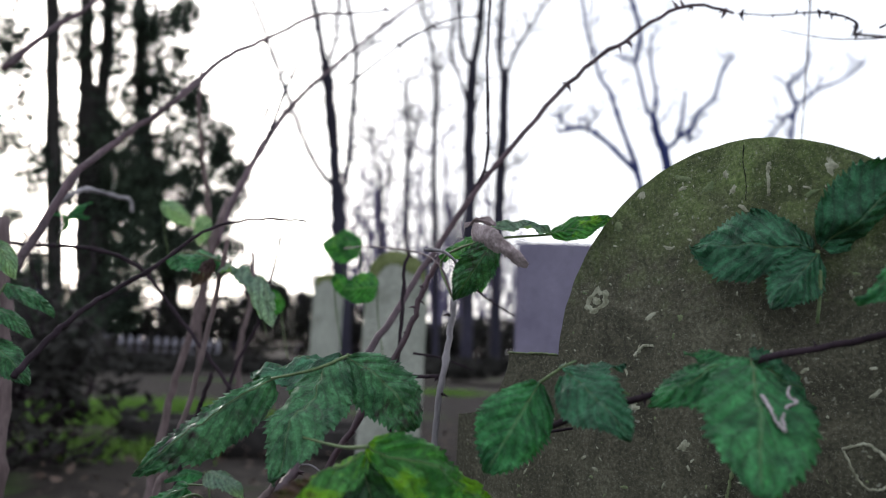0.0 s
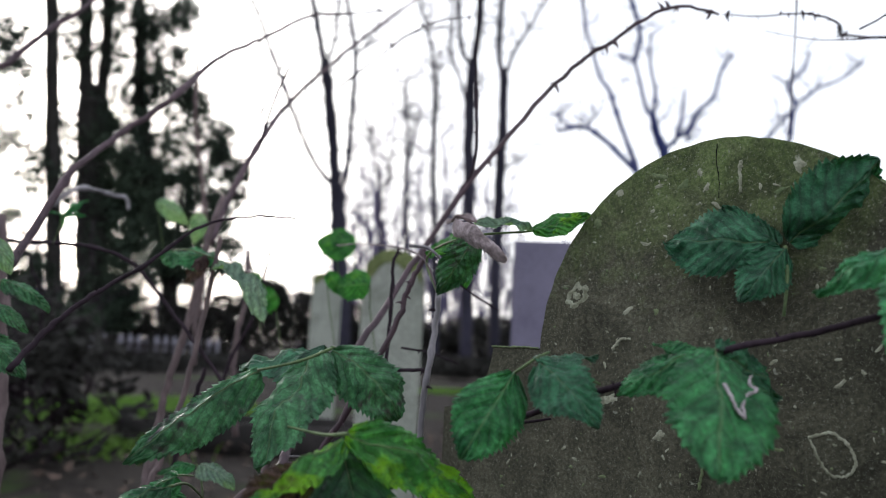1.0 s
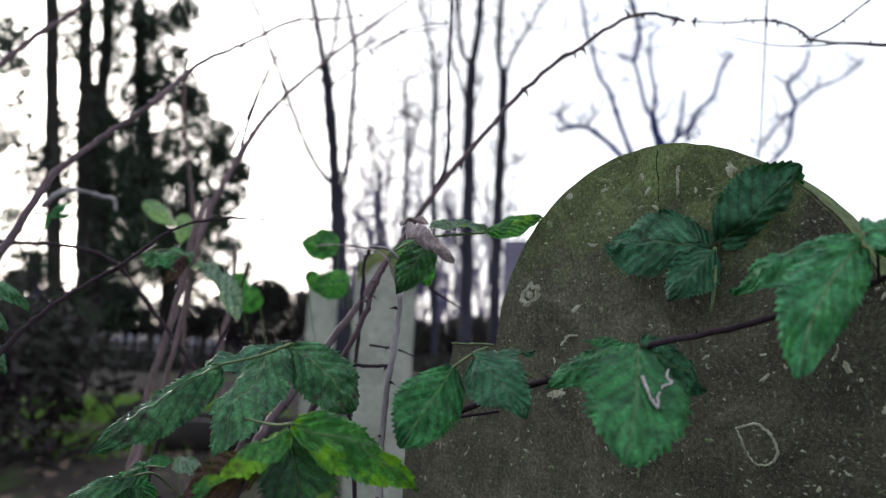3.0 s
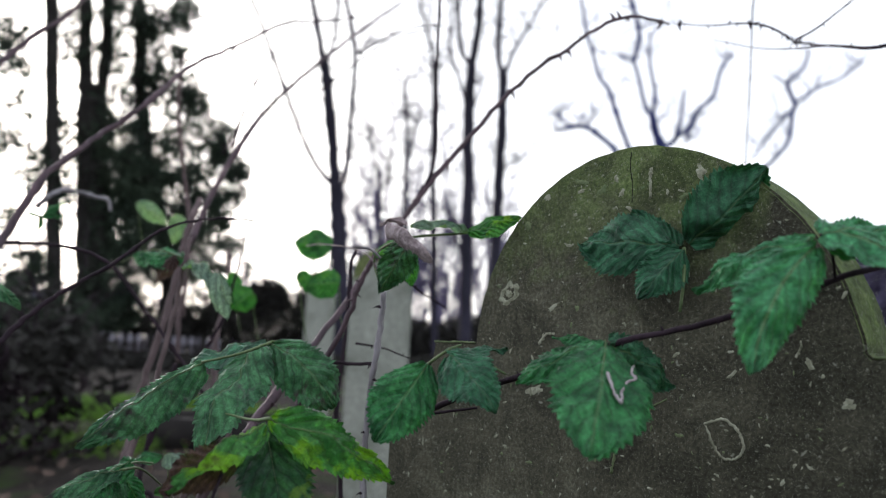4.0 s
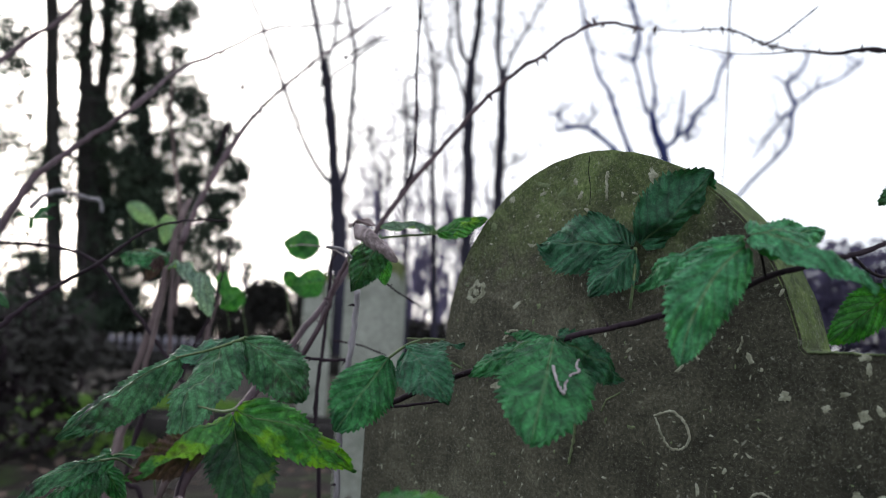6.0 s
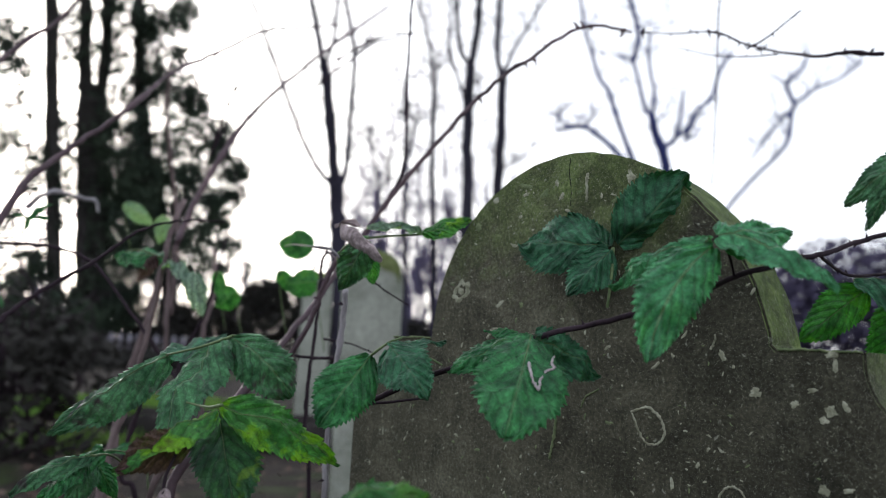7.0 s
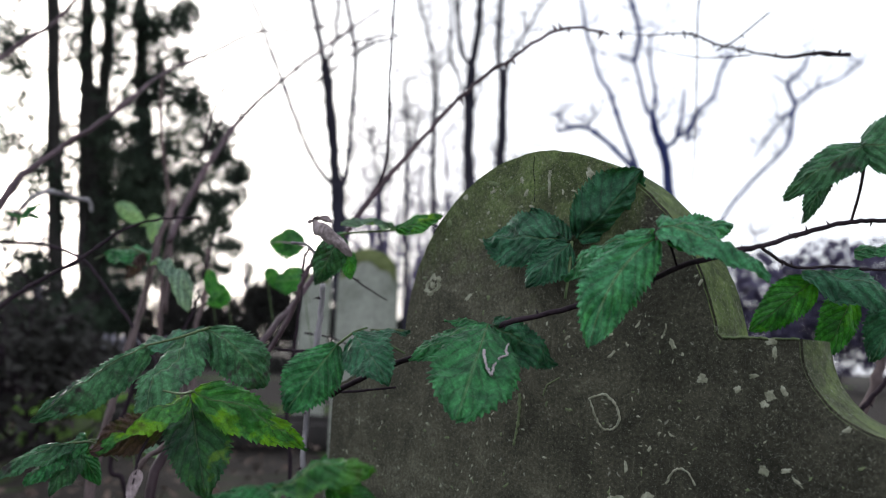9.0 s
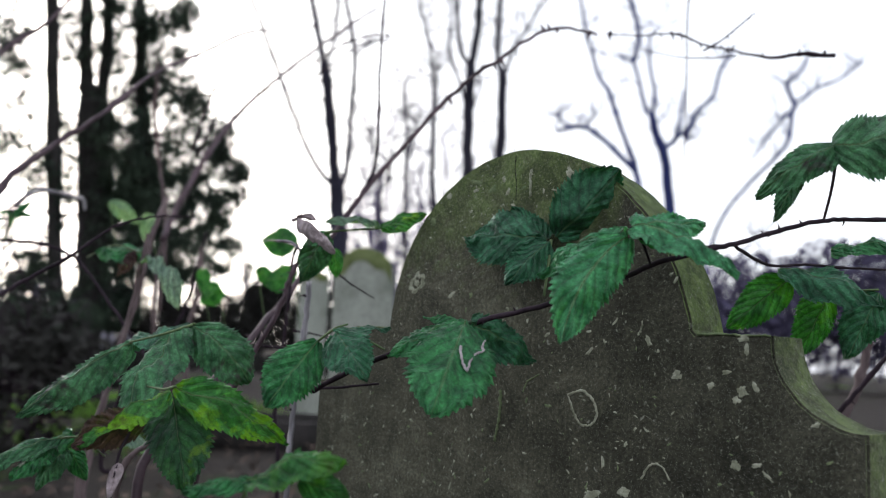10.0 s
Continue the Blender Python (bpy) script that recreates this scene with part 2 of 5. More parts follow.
M_BARK = mottled("grey_bark", [(0.3, (0.026, 0.024, 0.037)), (0.7, (0.062, 0.058, 0.090))], 1.2, 9, 0.9, 0.01, (1, 1, 0.25))
# the lens's blue fringe against bright sky is put into this bark's colour
M_BARK_FRINGE = mottled("bark_with_blue_lens_fringe", [(0.3, (0.030, 0.042, 0.15)), (0.7, (0.068, 0.095, 0.31))], 1.2, 9, 0.8, 0.006, (1, 1, 0.25))
M_IVY_BARK = mottled("ivy_dark_bark", [(0.3, (0.024, 0.024, 0.022)), (0.7, (0.062, 0.056, 0.052))], 3, 22, 0.9, 0.01, (1, 1, 0.25))
M_NEEDLE = mottled("dark_evergreen_foliage", [(0.3, (0.022, 0.038, 0.028)), (0.7, (0.075, 0.108, 0.068))], 0.4, 5, 0.7, 0.004)
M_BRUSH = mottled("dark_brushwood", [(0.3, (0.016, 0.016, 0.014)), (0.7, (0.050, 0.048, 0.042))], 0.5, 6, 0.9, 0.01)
# distant haze painted in: pale violet instead of plain bark brown
M_FARWOOD_HAZE = mottled("far_woods_violet_haze", [(0.3, (0.10, 0.090, 0.155)), (0.7, (0.18, 0.160, 0.265))], 0.5, 4, 0.95, 0.02)
M_OLDGRAVE = mottled("pale_greenish_gravestone", [(0.3, (0.26, 0.285, 0.235)), (0.7, (0.50, 0.52, 0.455))], 4, 60, 0.9, 0.002)
M_MOSS = mottled("yellow_green_moss", [(0.3, (0.10, 0.13, 0.045)), (0.7, (0.24, 0.28, 0.12))], 30, 240, 1.0, 0.003)
M_SLATE = mottled("lavender_grey_slate", [(0.3, (0.19, 0.175, 0.25)), (0.7, (0.27, 0.25, 0.34))], 3, 90, 0.7, 0.0008)
M_KERB = mottled("dark_damp_kerb_stone", [(0.3, (0.014, 0.013, 0.012)), (0.7, (0.040, 0.035, 0.033))], 4, 70, 0.9, 0.003)
M_FENCE = mottled("weathered_white_paint", [(0.3, (0.20, 0.19, 0.23)), (0.7, (0.38, 0.36, 0.42))], 5, 60, 0.7, 0.001)
M_GRASS = mottled("winter_grass_blades", [(0.3, (0.09, 0.20, 0.022)), (0.7, (0.20, 0.38, 0.06))], 3, 60, 0.7, 0.001)
M_LITTER = mottled("fallen_leaf", [(0.3, (0.06, 0.04, 0.03)), (0.7, (0.17, 0.12, 0.095))], 5, 60, 0.8, 0.001)


def ground_material():
    m, n, l, b = mat("leaf_litter_and_grass", 0.95, 0.15)
    v = coords(n, l)
    big, mid, fine = noise_tex(n, l, v, 0.55, 4, 0.55, 0.6), noise_tex(n, l, v, 5, 6, 0.7), noise_tex(n, l, v, 60, 5, 0.7)
    soil = ramp(n, l, mid, [(0.3, (0.014, 0.012, 0.010)), (0.55, (0.034, 0.028, 0.024)), (0.8, (0.075, 0.062, 0.052))])
    grass = ramp(n, l, fine, [(0.3, (0.022, 0.050, 0.010)), (0.7, (0.075, 0.15, 0.028))])
    l.new(blend(n, l, ramp(n, l, big, [(0.60, 0.0), (0.70, 1.0)]), soil, grass), b.inputs["Base Color"])
    bump(n, l, b, maths(n, l, "ADD", mid, fine), 0.8, 0.02)
    return m


M_GROUND = ground_material()


# ---- building helpers ----
def mesh_of(name, verts, faces, material, uvs=None, smooth=True):
    me = bpy.data.meshes.new(name)
    me.from_pydata(verts, [], faces)
    me.materials.append(material)
    if uvs:
        layer = me.uv_layers.new(name="UVMap")
        for loop in me.loops:
            layer.data[loop.index].uv = uvs[loop.vertex_index]
    if smooth:
        for p in me.polygons:
            p.use_smooth = True
    return me


def piece(name, me, parent, label="", kind=""):
    ob = new(name, me)
    ob.parent = parent
    return tagged(ob, label, "", "", kind)


def thing(name, label, category, group="", kind=""):
    ob = new(name)
    ob.empty_display_size = 0.05
    return tagged(ob, label, category, group, kind)


def glide(pts, steps=6):
    """Points of a smooth line through pts."""
    p = [Vector(q) for q in pts]
    p = [p[0] * 2 - p[1]] + p + [p[-1] * 2 - p[-2]]
    out = []
    for i in range(1, len(p) - 2):
        for k in range(steps):
            t = k / steps
            out.append(0.5 * (2 * p[i] + (p[i + 1] - p[i - 1]) * t + (2 * p[i - 1] - 5 * p[i] + 4 * p[i + 1] - p[i + 2]) * t * t
                              + (3 * p[i] - p[i - 1] - 3 * p[i + 1] + p[i + 2]) * t ** 3))
    out.append(p[-2].copy())
    return out


def tube_data(line, r0, r1, sides=7, rough=0.0, knots=0, seed=0, verts=None, faces=None):
    """A tapered, slightly uneven tube along a line, closed at both ends; knots: swollen nodes."""
    verts, faces = ([] if verts is None else verts), ([] if faces is None else faces)
    rnd = random.Random(seed)
    start, last = len(verts), len(line) - 1
    lump = {rnd.randrange(1, max(2, last)): rnd.uniform(1.2, 1.5) for _ in range(knots)}
    side = None
    for i, p in enumerate(line):
        d = (line[min(i + 1, last)] - line[max(i - 1, 0)]).normalized()
        if side is None:
            side = d.orthogonal().normalized()
        side = (side - d * side.dot(d)).normalized()
        other = d.cross(side)
        r = (r0 + (r1 - r0) * i / last) * lump.get(i, 1.0)
        for k in range(sides):
            an = 2 * math.pi * k / sides
            q = r * (1 + rough * rnd.uniform(-1, 1))
            verts.append(tuple(p + side * (q * math.cos(an)) + other * (q * math.sin(an))))
    for i in range(last):
        for k in range(sides):
            a0, b0 = start + i * sides + k, start + i * sides + (k + 1) % sides
            faces.append((a0, b0, b0 + sides, a0 + sides))
    faces.append(tuple(start + k for k in reversed(range(sides))))
    faces.append(tuple(start + last * sides + k for k in range(sides)))
    return verts, faces


def shaken(line, amount, seed=0):
    rnd = random.Random(seed)
    return [p + Vector([rnd.uniform(-amount, amount) for _ in range(3)]) for p in line]


def prickle_mesh(material):
    """One hooked thorn, 1 long, along z, bent to x."""
    line = [Vector((0, 0, -0.2)), Vector((0.0, 0, 0.25)), Vector((0.10, 0, 0.6)), Vector((0.32, 0, 1.0))]
    return mesh_of("prickle", *tube_data(line, 0.30, 0.02, 5), material)


THORN = prickle_mesh(M_CANE)
THORN_DARK = prickle_mesh(M_TWIG)


def cane(name, pts, r0, r1, material, label, category="bramble", group="", thorns=0, size=0.006, knots=3, seed=1, steps=7, nodes=(), root=False):
    """A cane or twig: one stem with nodes and its single hooked thorns."""
    top = thing(name, label, category, group)
    if root:
        foot = Vector(pts[0])
        pts = [(foot.x - 0.02, foot.y + 0.03, -0.05), (foot.x - 0.012, foot.y + 0.015, foot.z * 0.5), *pts]
    line = shaken(glide(pts, steps), r0 * 0.25, seed)
    piece("stem", mesh_of("stem", *tube_data(line, r0, r1, 7, 0.08, knots, seed), material), top)
    rnd = random.Random(seed + 50)
    spots = [(rnd.randrange(1, len(line) - 1), 1.0) for _ in range(thorns)]
    spots += [(min(len(line) - 2, max(1, q * steps + rnd.randrange(-1, 2))), 1.55) for q in nodes for _ in range(4)]
    for i, big in spots:
        d = (line[i + 1] - line[i - 1]).normalized()
        out = d.orthogonal().normalized()
        out.rotate(Matrix.Rotation(rnd.uniform(0, 6.28), 3, d))
        r = r0 + (r1 - r0) * i / (len(line) - 1)
        z = (out + d * 0.1).normalized()
        x = (-d - z * (-d).dot(z)).normalized()
        s = size * big * rnd.uniform(0.7, 1.2)
        ob = piece("prickle", THORN if material is M_CANE else THORN_DARK, top)
        ob.matrix_basis = Matrix.Translation(line[i] + out * r * 0.8) @ Matrix((x, z.cross(x), z)).transposed().to_4x4() @ Matrix.Scale(s, 4)
    return top


def leaflet(parent, base, tip, normal, width, material, fold=0.3, arch=0.08, teeth=13, wave=0.02, curl=0.0, seed=0, label="", name="leaflet", bend=0.0, peak=0.72, rumple=1.0):
    """A toothed oval leaf blade from base to tip. width: of its length; fold: how far the halves rise to a V; arch: how far it bows; curl: its edges roll; bend: its rib bows sideways; peak: higher puts its widest place nearer to the tip; rumple: how uneven it lies."""
    base, tip = Vector(base), Vector(tip)
    x = tip - base
    length = x.length
    x = x / length
    z = Vector(normal)
    z = (z - x * z.dot(x)).normalized()
    y = z.cross(x)
    rnd = random.Random(seed)
    ph = [rnd.uniform(0, 6.28) for _ in range(4)]
    bite = [rnd.uniform(0.3, 1.6) for _ in range(31)]
    nu, nv = int(teeth * 1.5) * 4, 14
    verts, faces, uvs = [], [], []
    for i in range(nu + 1):
        u = i / nu
        full = max(0.0, math.sin(math.pi * min(1.0, 0.03 + 0.97 * u ** peak))) ** 0.62 * (1 - 0.32 * u ** 5)
        for j in range(nv + 1):
            v = 2 * j / nv - 1
            half = 0.47 * width * length * full
            edge = abs(v) ** 6
            tooth = ((i + (2 if v > 0 else 0)) % 4) / 3 - 0.35
            w = half * (1 + 0.13 * edge * tooth * bite[(i // 4 + (7 if v > 0 else 0)) % len(bite)] + 0.06 * math.sin(ph[3] + 7 * u + v) + 0.05 * noise.noise(Vector((u * 9, v, seed))))
            up = fold * abs(v) * half + arch * length * 4 * u * (1 - u)
            up += wave * length * math.sin(ph[1] + 7 * u + 2.2 * v) * abs(v) + 0.5 * wave * length * math.sin(ph[2] + 15 * u) * v * v
            up -= 0.026 * length * abs(math.cos(math.pi * (6.5 * u - 2.3 * abs(v)))) ** 0.6 * min(1, 3 * abs(v)) * full
            up += rumple * 0.085 * length * noise.noise(Vector((u * 4 + seed, v * 1.8, ph[0]))) + 0.028 * length * noise.noise(Vector((u * 16 + seed, v * 7, ph[1])))
            across = v * w
            if curl:
                an = curl * v
                across, up = w * math.sin(an) / curl, up + w * (1 - math.cos(an)) / curl
            along = u * length + 0.05 * length * edge * (tooth * 0.4) + 0.10 * abs(v) * half
            verts.append(tuple(base + x * along + y * (across + bend * length * 4 * u * (1 - u)) + z * up))
            uvs.append((u, j / nv))
    for i in range(nu):
        for j in range(nv):
            a0 = i * (nv + 1) + j
            faces.append((a0, a0 + nv + 1, a0 + nv + 2, a0 + 1))
    blade = piece(name, mesh_of(name, verts, faces, material, uvs), parent, label)
    mid = [Vector(verts[i * (nv + 1) + nv // 2]) + z * 0.0001 for i in range(0, nu + 1, 4)]
    r = 0.0038 * length
    piece("midrib", mesh_of("midrib", *tube_data(mid, r, r * 0.25, 5), M_DRYRIB if material in (M_LEAF_DEAD, M_LEAF_RED) else M_GREENSTEM), blade)
    return blade


def on_leaf(blade, u, v):
    """A place just above a leaf blade, u along it and v across from -1 to 1."""
    me = blade.data
    rows = len(me.vertices) // 15 - 1
    q = me.vertices[round(u * rows) * 15 + round((v + 1) * 7)]
    out = q.normal if q.normal.dot(CAMWARD) > 0 else -q.normal
    return q.co + out * 0.0013


def stalk(parent, pts, r=0.0011, material=None, name="leaf_stalk"):
    return piece(name, mesh_of(name, *tube_data(glide(pts, 5), r * 1.15, r * 0.85, 6, 0.05), material or M_GREENSTEM), parent)


CAMWARD, ASIDE, UP = Vector((0.73, -0.68, 0.0)), Vector((0.68, 0.73, 0.0)), Vector((0, 0, 1))


def facing(c=1.0, s=0.0, u=0.0):
    """A direction: c towards where the path lies, s along the view's breadth, u up."""
    return CAMWARD * c + ASIDE * s + UP * u


# ---- ground ----
def ground():
    verts, faces = [], []
    radii = [0, 0.3, 0.7, 1.2, 1.8, 2.5, 3.3, 4.2, 5.4, 7, 9, 12, 16, 22, 32, 50, 90, 180, 400, 1000, 2500]
    ring = 72
    for r in radii:
        for k in range(ring):
            an = 2 * math.pi * k / ring
            px, py = r * math.cos(an), r * math.sin(an)
            h = 0.0 if r < 1.0 else min(1.0, (r - 1) / 3) * 0.07 * noise.noise(Vector((px * 0.5, py * 0.5, 3.0))) + (0.02 * noise.noise(Vector((px * 2, py * 2, 8))) if r < 12 else 0)
            verts.append((px, py, h))
    for i in range(len(radii) - 1):
        for k in range(ring):
            a0, b0 = i * ring + k, i * ring + (k + 1) % ring
            faces.append((a0, b0, b0 + ring, a0 + ring))
    tagged(new("ground", mesh_of("ground", verts, faces, M_GROUND)), "damp churchyard ground of leaf litter and winter grass", "ground", "", "structure")


ground()


# ---- the gravestone ----
def headstone():
    """Round-headed stone with square shoulders and hollow coves, 0.71 m wide and 0.06 m thick."""
    top = thing("gravestone", "weathered dark gravestone with rounded head, shoulders, lichen and moss", "gravestone")
    outline = [(-0.355, -0.12), (-0.355, 0.724)]
    for k in range(1, 22):
        an = math.pi * 0.5 * k / 21
        outline.append((-0.355 + 0.074 * math.sin(an), 0.797 - 0.073 * math.cos(an)))
    outline.append((-0.212, 0.797))
    span = math.atan2(0.016, 0.211)
    for k in range(1, 120):
        an = math.pi - span - (math.pi - 2 * span) * k / 120
        worn = 0.2095 + 0.0075 * max(0.0, math.cos(an - radians(125))) ** 2 - (0.0055 * math.sin(2 * an) if an < math.pi / 2 else 0.0)
        outline.append((worn * math.cos(an), 0.7805 + worn * math.sin(an)))
    outline.append((0.212, 0.797))
    outline += [(-px, pz) for px, pz in reversed(outline[2:23])]
    outline += [(0.355, 0.724), (0.355, -0.12)]
    bm = bmesh.new()
    front = [bm.verts.new((px, 0.0, pz)) for px, pz in outline]
    face = bm.faces.new(front)
    body = bmesh.ops.extrude_face_region(bm, geom=[face])
    moved = [v for v in body["geom"] if isinstance(v, bmesh.types.BMVert)]
    bmesh.ops.translate(bm, verts=moved, vec=(0, 0.060, 0))
    bmesh.ops.recalc_face_normals(bm, faces=bm.faces)
    rim = [ed for ed in bm.edges if abs(ed.verts[0].co.y - ed.verts[1].co.y) < 1e-6]
    bmesh.ops.bevel(bm, geom=rim, offset=0.0022, segments=2, affect="EDGES")
    for v in bm.verts:
        v.co.x += 0.0012 * noise.noise(v.co * 60)
        v.co.z += 0.0012 * noise.noise(v.co * 60 + Vector((5, 5, 5)))
    bm.normal_update()
    me = bpy.data.meshes.new("slab")
    for f in bm.faces:
        f.material_index = 0 if abs(f.normal.y) > 0.7 else 1
    bm.to_mesh(me)
    me.materials.append(M_STONE)
    me.materials.append(M_STONE_SIDE)
    bm.free()
    piece("slab", me, top)
    return top


STONE = headstone()


def lichen(px, pz, sx, sz, turn, seed, material, name="lichen_patch", hollow=0.0):
    """A thin ragged crust on the stone's front; hollow: a ring of it alone."""
    rnd = random.Random(seed)
    ring, verts, faces = 26, [], []
    ct, st = math.cos(turn), math.sin(turn)
    off = rnd.uniform(0, 90)
    for lv, y in ((1.0, 0.0), (0.80, -0.0004), (max(hollow, 0.04), -0.0005)) + (((hollow * 0.9, 0.0),) if hollow else ()):
        for k in range(ring):
            an = 2 * math.pi * k / ring
            q = lv * (1 + 0.6 * noise.noise(Vector((math.cos(an) * 1.8 + off, math.sin(an) * 1.8, lv * 0.3))) + 0.35 * noise.noise(Vector((math.cos(an) * 4 + off, math.sin(an) * 6, 2))))
            ax, az = sx * q * math.cos(an), sz * q * math.sin(an)
            verts.append((px + ax * ct - az * st, y, pz + ax * st + az * ct))
    for i in range(len(verts) // ring - 1):
        for k in range(ring):
            a0, b0 = i * ring + k, i * ring + (k + 1) % ring
            faces.append((a0, b0, b0 + ring, a0 + ring))
    return piece(name, mesh_of(name, verts, faces, material), STONE)


def trace(parent, pts, r, material, name):
    """A thin uneven raised line."""
    line = shaken(glide(pts, 8), r * 0.45, len(pts))
    return piece(name, mesh_of(name, *tube_data(line, r, r * 0.8, 6, 0.3, 3, len(pts)), material), parent)


# pale ring, streaks and patches on the front
trace(STONE, [(0.073, 0.000, 0.734), (0.091, 0.000, 0.739), (0.104, 0.000, 0.730), (0.109, 0.000, 0.718), (0.103, 0.000, 0.708), (0.090, 0.000, 0.707), (0.081, 0.000, 0.718), (0.073, 0.000, 0.733)], 0.0014, M_LICHEN, "lichen_ring")
trace(STONE, [(0.014, 0.000, 0.971), (0.013, 0.000, 0.959), (0.014, 0.000, 0.941)], 0.0017, M_LICHEN, "lichen_streak")
trace(STONE, [(-0.017, 0.000, 0.733), (-0.018, 0.000, 0.710), (-0.020, 0.000, 0.696), (-0.023, 0.000, 0.679)], 0.0018, M_LICHEN_GREEN, "lichen_streak")
trace(STONE, [(-0.118, 0.000, 0.799), (-0.108, 0.000, 0.808), (-0.098, 0.000, 0.809)], 0.0018, M_LICHEN, "lichen_streak")
trace(STONE, [(0.014, 0.000, 0.733), (0.020, 0.000, 0.744), (0.035, 0.000, 0.752)], 0.0010, M_LICHEN_GREEN, "lichen_streak")
trace(STONE, [(0.153, 0.000, 0.795), (0.157, 0.000, 0.802), (0.157, 0.000, 0.808)], 0.0011, M_LICHEN, "lichen_streak")
trace(STONE, [(0.160, 0.000, 0.665), (0.168, 0.000, 0.678), (0.180, 0.000, 0.679), (0.189, 0.000, 0.668)], 0.0011, M_LICHEN, "lichen_streak")
for k, (spot, sx, sz, turn, m) in enumerate([
        ((0.066, 0.000, 0.961), 0.006, 0.011, 0.35, M_LICHEN), ((0.051, 0.000, 0.940), 0.010, 0.004, 0.2, M_LICHEN_GREEN), ((-0.043, 0.000, 0.955), 0.009, 0.005, 0.6, M_LICHEN_GREEN),
        ((-0.068, 0.000, 0.966), 0.014, 0.004, -0.3, M_LICHEN_GREEN), ((-0.101, 0.000, 0.837), 0.010, 0.004, 0.6, M_LICHEN), ((-0.070, 0.000, 0.835), 0.004, 0.005, 0.2, M_LICHEN_GREEN),
        ((-0.123, 0.000, 0.749), 0.016, 0.007, 0.35, M_LICHEN), ((0.194, 0.000, 0.760), 0.007, 0.006, 0.2, M_LICHEN), ((0.227, 0.000, 0.753), 0.005, 0.005, 0.2, M_LICHEN),
        ((0.241, 0.000, 0.765), 0.006, 0.003, 0.2, M_LICHEN), ((0.255, 0.000, 0.750), 0.007, 0.008, 0.9, M_LICHEN), ((0.267, 0.000, 0.754), 0.004, 0.007, 0.4, M_LICHEN),
        ((0.250, 0.000, 0.742), 0.005, 0.005, 0.3, M_LICHEN), ((0.250, 0.000, 0.688), 0.006, 0.006, 0.3, M_LICHEN), ((0.268, 0.000, 0.691), 0.006, 0.003, 0.3, M_LICHEN),
        ((0.277, 0.000, 0.684), 0.008, 0.002, -0.7, M_LICHEN), ((0.105, 0.000, 0.643), 0.014, 0.006, 0.3, M_LICHEN), ((0.141, 0.000, 0.651), 0.010, 0.007, 0.3, M_LICHEN),
        ((0.257, 0.000, 0.794), 0.007, 0.004, 0.2, M_LICHEN), ((0.259, 0.000, 0.785), 0.003, 0.008, 0.1, M_LICHEN), ((0.164, 0.000, 0.790), 0.004, 0.007, 0.4, M_LICHEN),
        ((-0.065, 0.000, 0.720), 0.009, 0.006, 0.5, M_LICHEN), ((0.316, 0.000, 0.728), 0.005, 0.003, 0.5, M_LICHEN), ((-0.019, 0.000, 0.950), 0.006, 0.004, 0.8, M_LICHEN),
        ((-0.026, 0.000, 0.965), 0.004, 0.006, 0.1, M_LICHEN), ((-0.114, 0.000, 0.955), 0.006, 0.006, 0.1, M_LICHEN), ((-0.076, 0.000, 0.933), 0.004, 0.003, 0.1, M_LICHEN),
        ((-0.140, 0.000, 0.926), 0.007, 0.008, 0.1, M_LICHEN_GREEN), ((-0.069, 0.000, 0.957), 0.007, 0.003, 0.3, M_LICHEN)]):
    lichen(spot[0], spot[2], sx * 0.7, sz * 0.62, turn, k, m)
eye = (-0.164, 0.000, 0.852)
lichen(eye[0], eye[2], 0.014, 0.011, 0.6, 77, M_LICHEN, "lichen_rosette", 0.62)
lichen(eye[0], eye[2], 0.005, 0.004, 0.3, 78, M_LICHEN, "lichen_patch")
# pale raised line for the skylight caught on the shoulders' front edges
for side in (-1, 1):
    trace(STONE, [(side * 0.213, 0.001, 0.7968), (side * 0.235, 0.0, 0.7972), (side * 0.258, 0.001, 0.7968), (side * 0.280, 0.0, 0.7970)], 0.0011, M_LICHEN_GREEN, "edge_highlight")
# hairline crack from the crown
trace(STONE, [(-0.009, -0.000, 0.990), (-0.010, -0.000, 0.974), (-0.007, -0.000, 0.956), (-0.007, -0.000, 0.939)], 0.0005, M_CRACK, "hairline_crack")
# a scatter of small crusts and flecks, joined
rnd = random.Random(21)
for m, many in ((M_LICHEN, 420), (M_LICHEN_GREEN, 260)):
    verts, faces = [], []
    for k in range(many):
        px, pz = rnd.uniform(-0.345, 0.345), rnd.uniform(0.50, 0.98)
        if px * px + (pz - 0.7805) ** 2 > 0.042 and pz > 0.715:
            continue
        s = rnd.choice((0.0006, 0.0008, 0.0010, 0.0015)) * rnd.uniform(0.7, 1.3)
        long, turn, k0 = s * rnd.uniform(1, 3.5), rnd.uniform(0, 3.14), len(verts)
        ct, st, bow = math.cos(turn), math.sin(turn), rnd.uniform(-0.8, 0.8) * s
        for y, lv in ((0.0, 1.0), (-0.0004, 0.7)):
            for q in range(9):
                an = 2 * math.pi * q / 9
                w = lv * rnd.uniform(0.6, 1.2)
                ax, az = long * w * math.cos(an), s * w * math.sin(an) + bow * math.cos(an) ** 2
                verts.append((px + ax * ct - az * st, y, pz + ax * st + az * ct))
        faces += [(k0 + q, k0 + (q + 1) % 9, k0 + 9 + (q + 1) % 9, k0 + 9 + q) for q in range(9)]
        faces.append(tuple(k0 + 9 + q for q in range(9)))
    piece("lichen_crust", mesh_of("lichen_crust", verts, faces, m), STONE, "", "stuff")


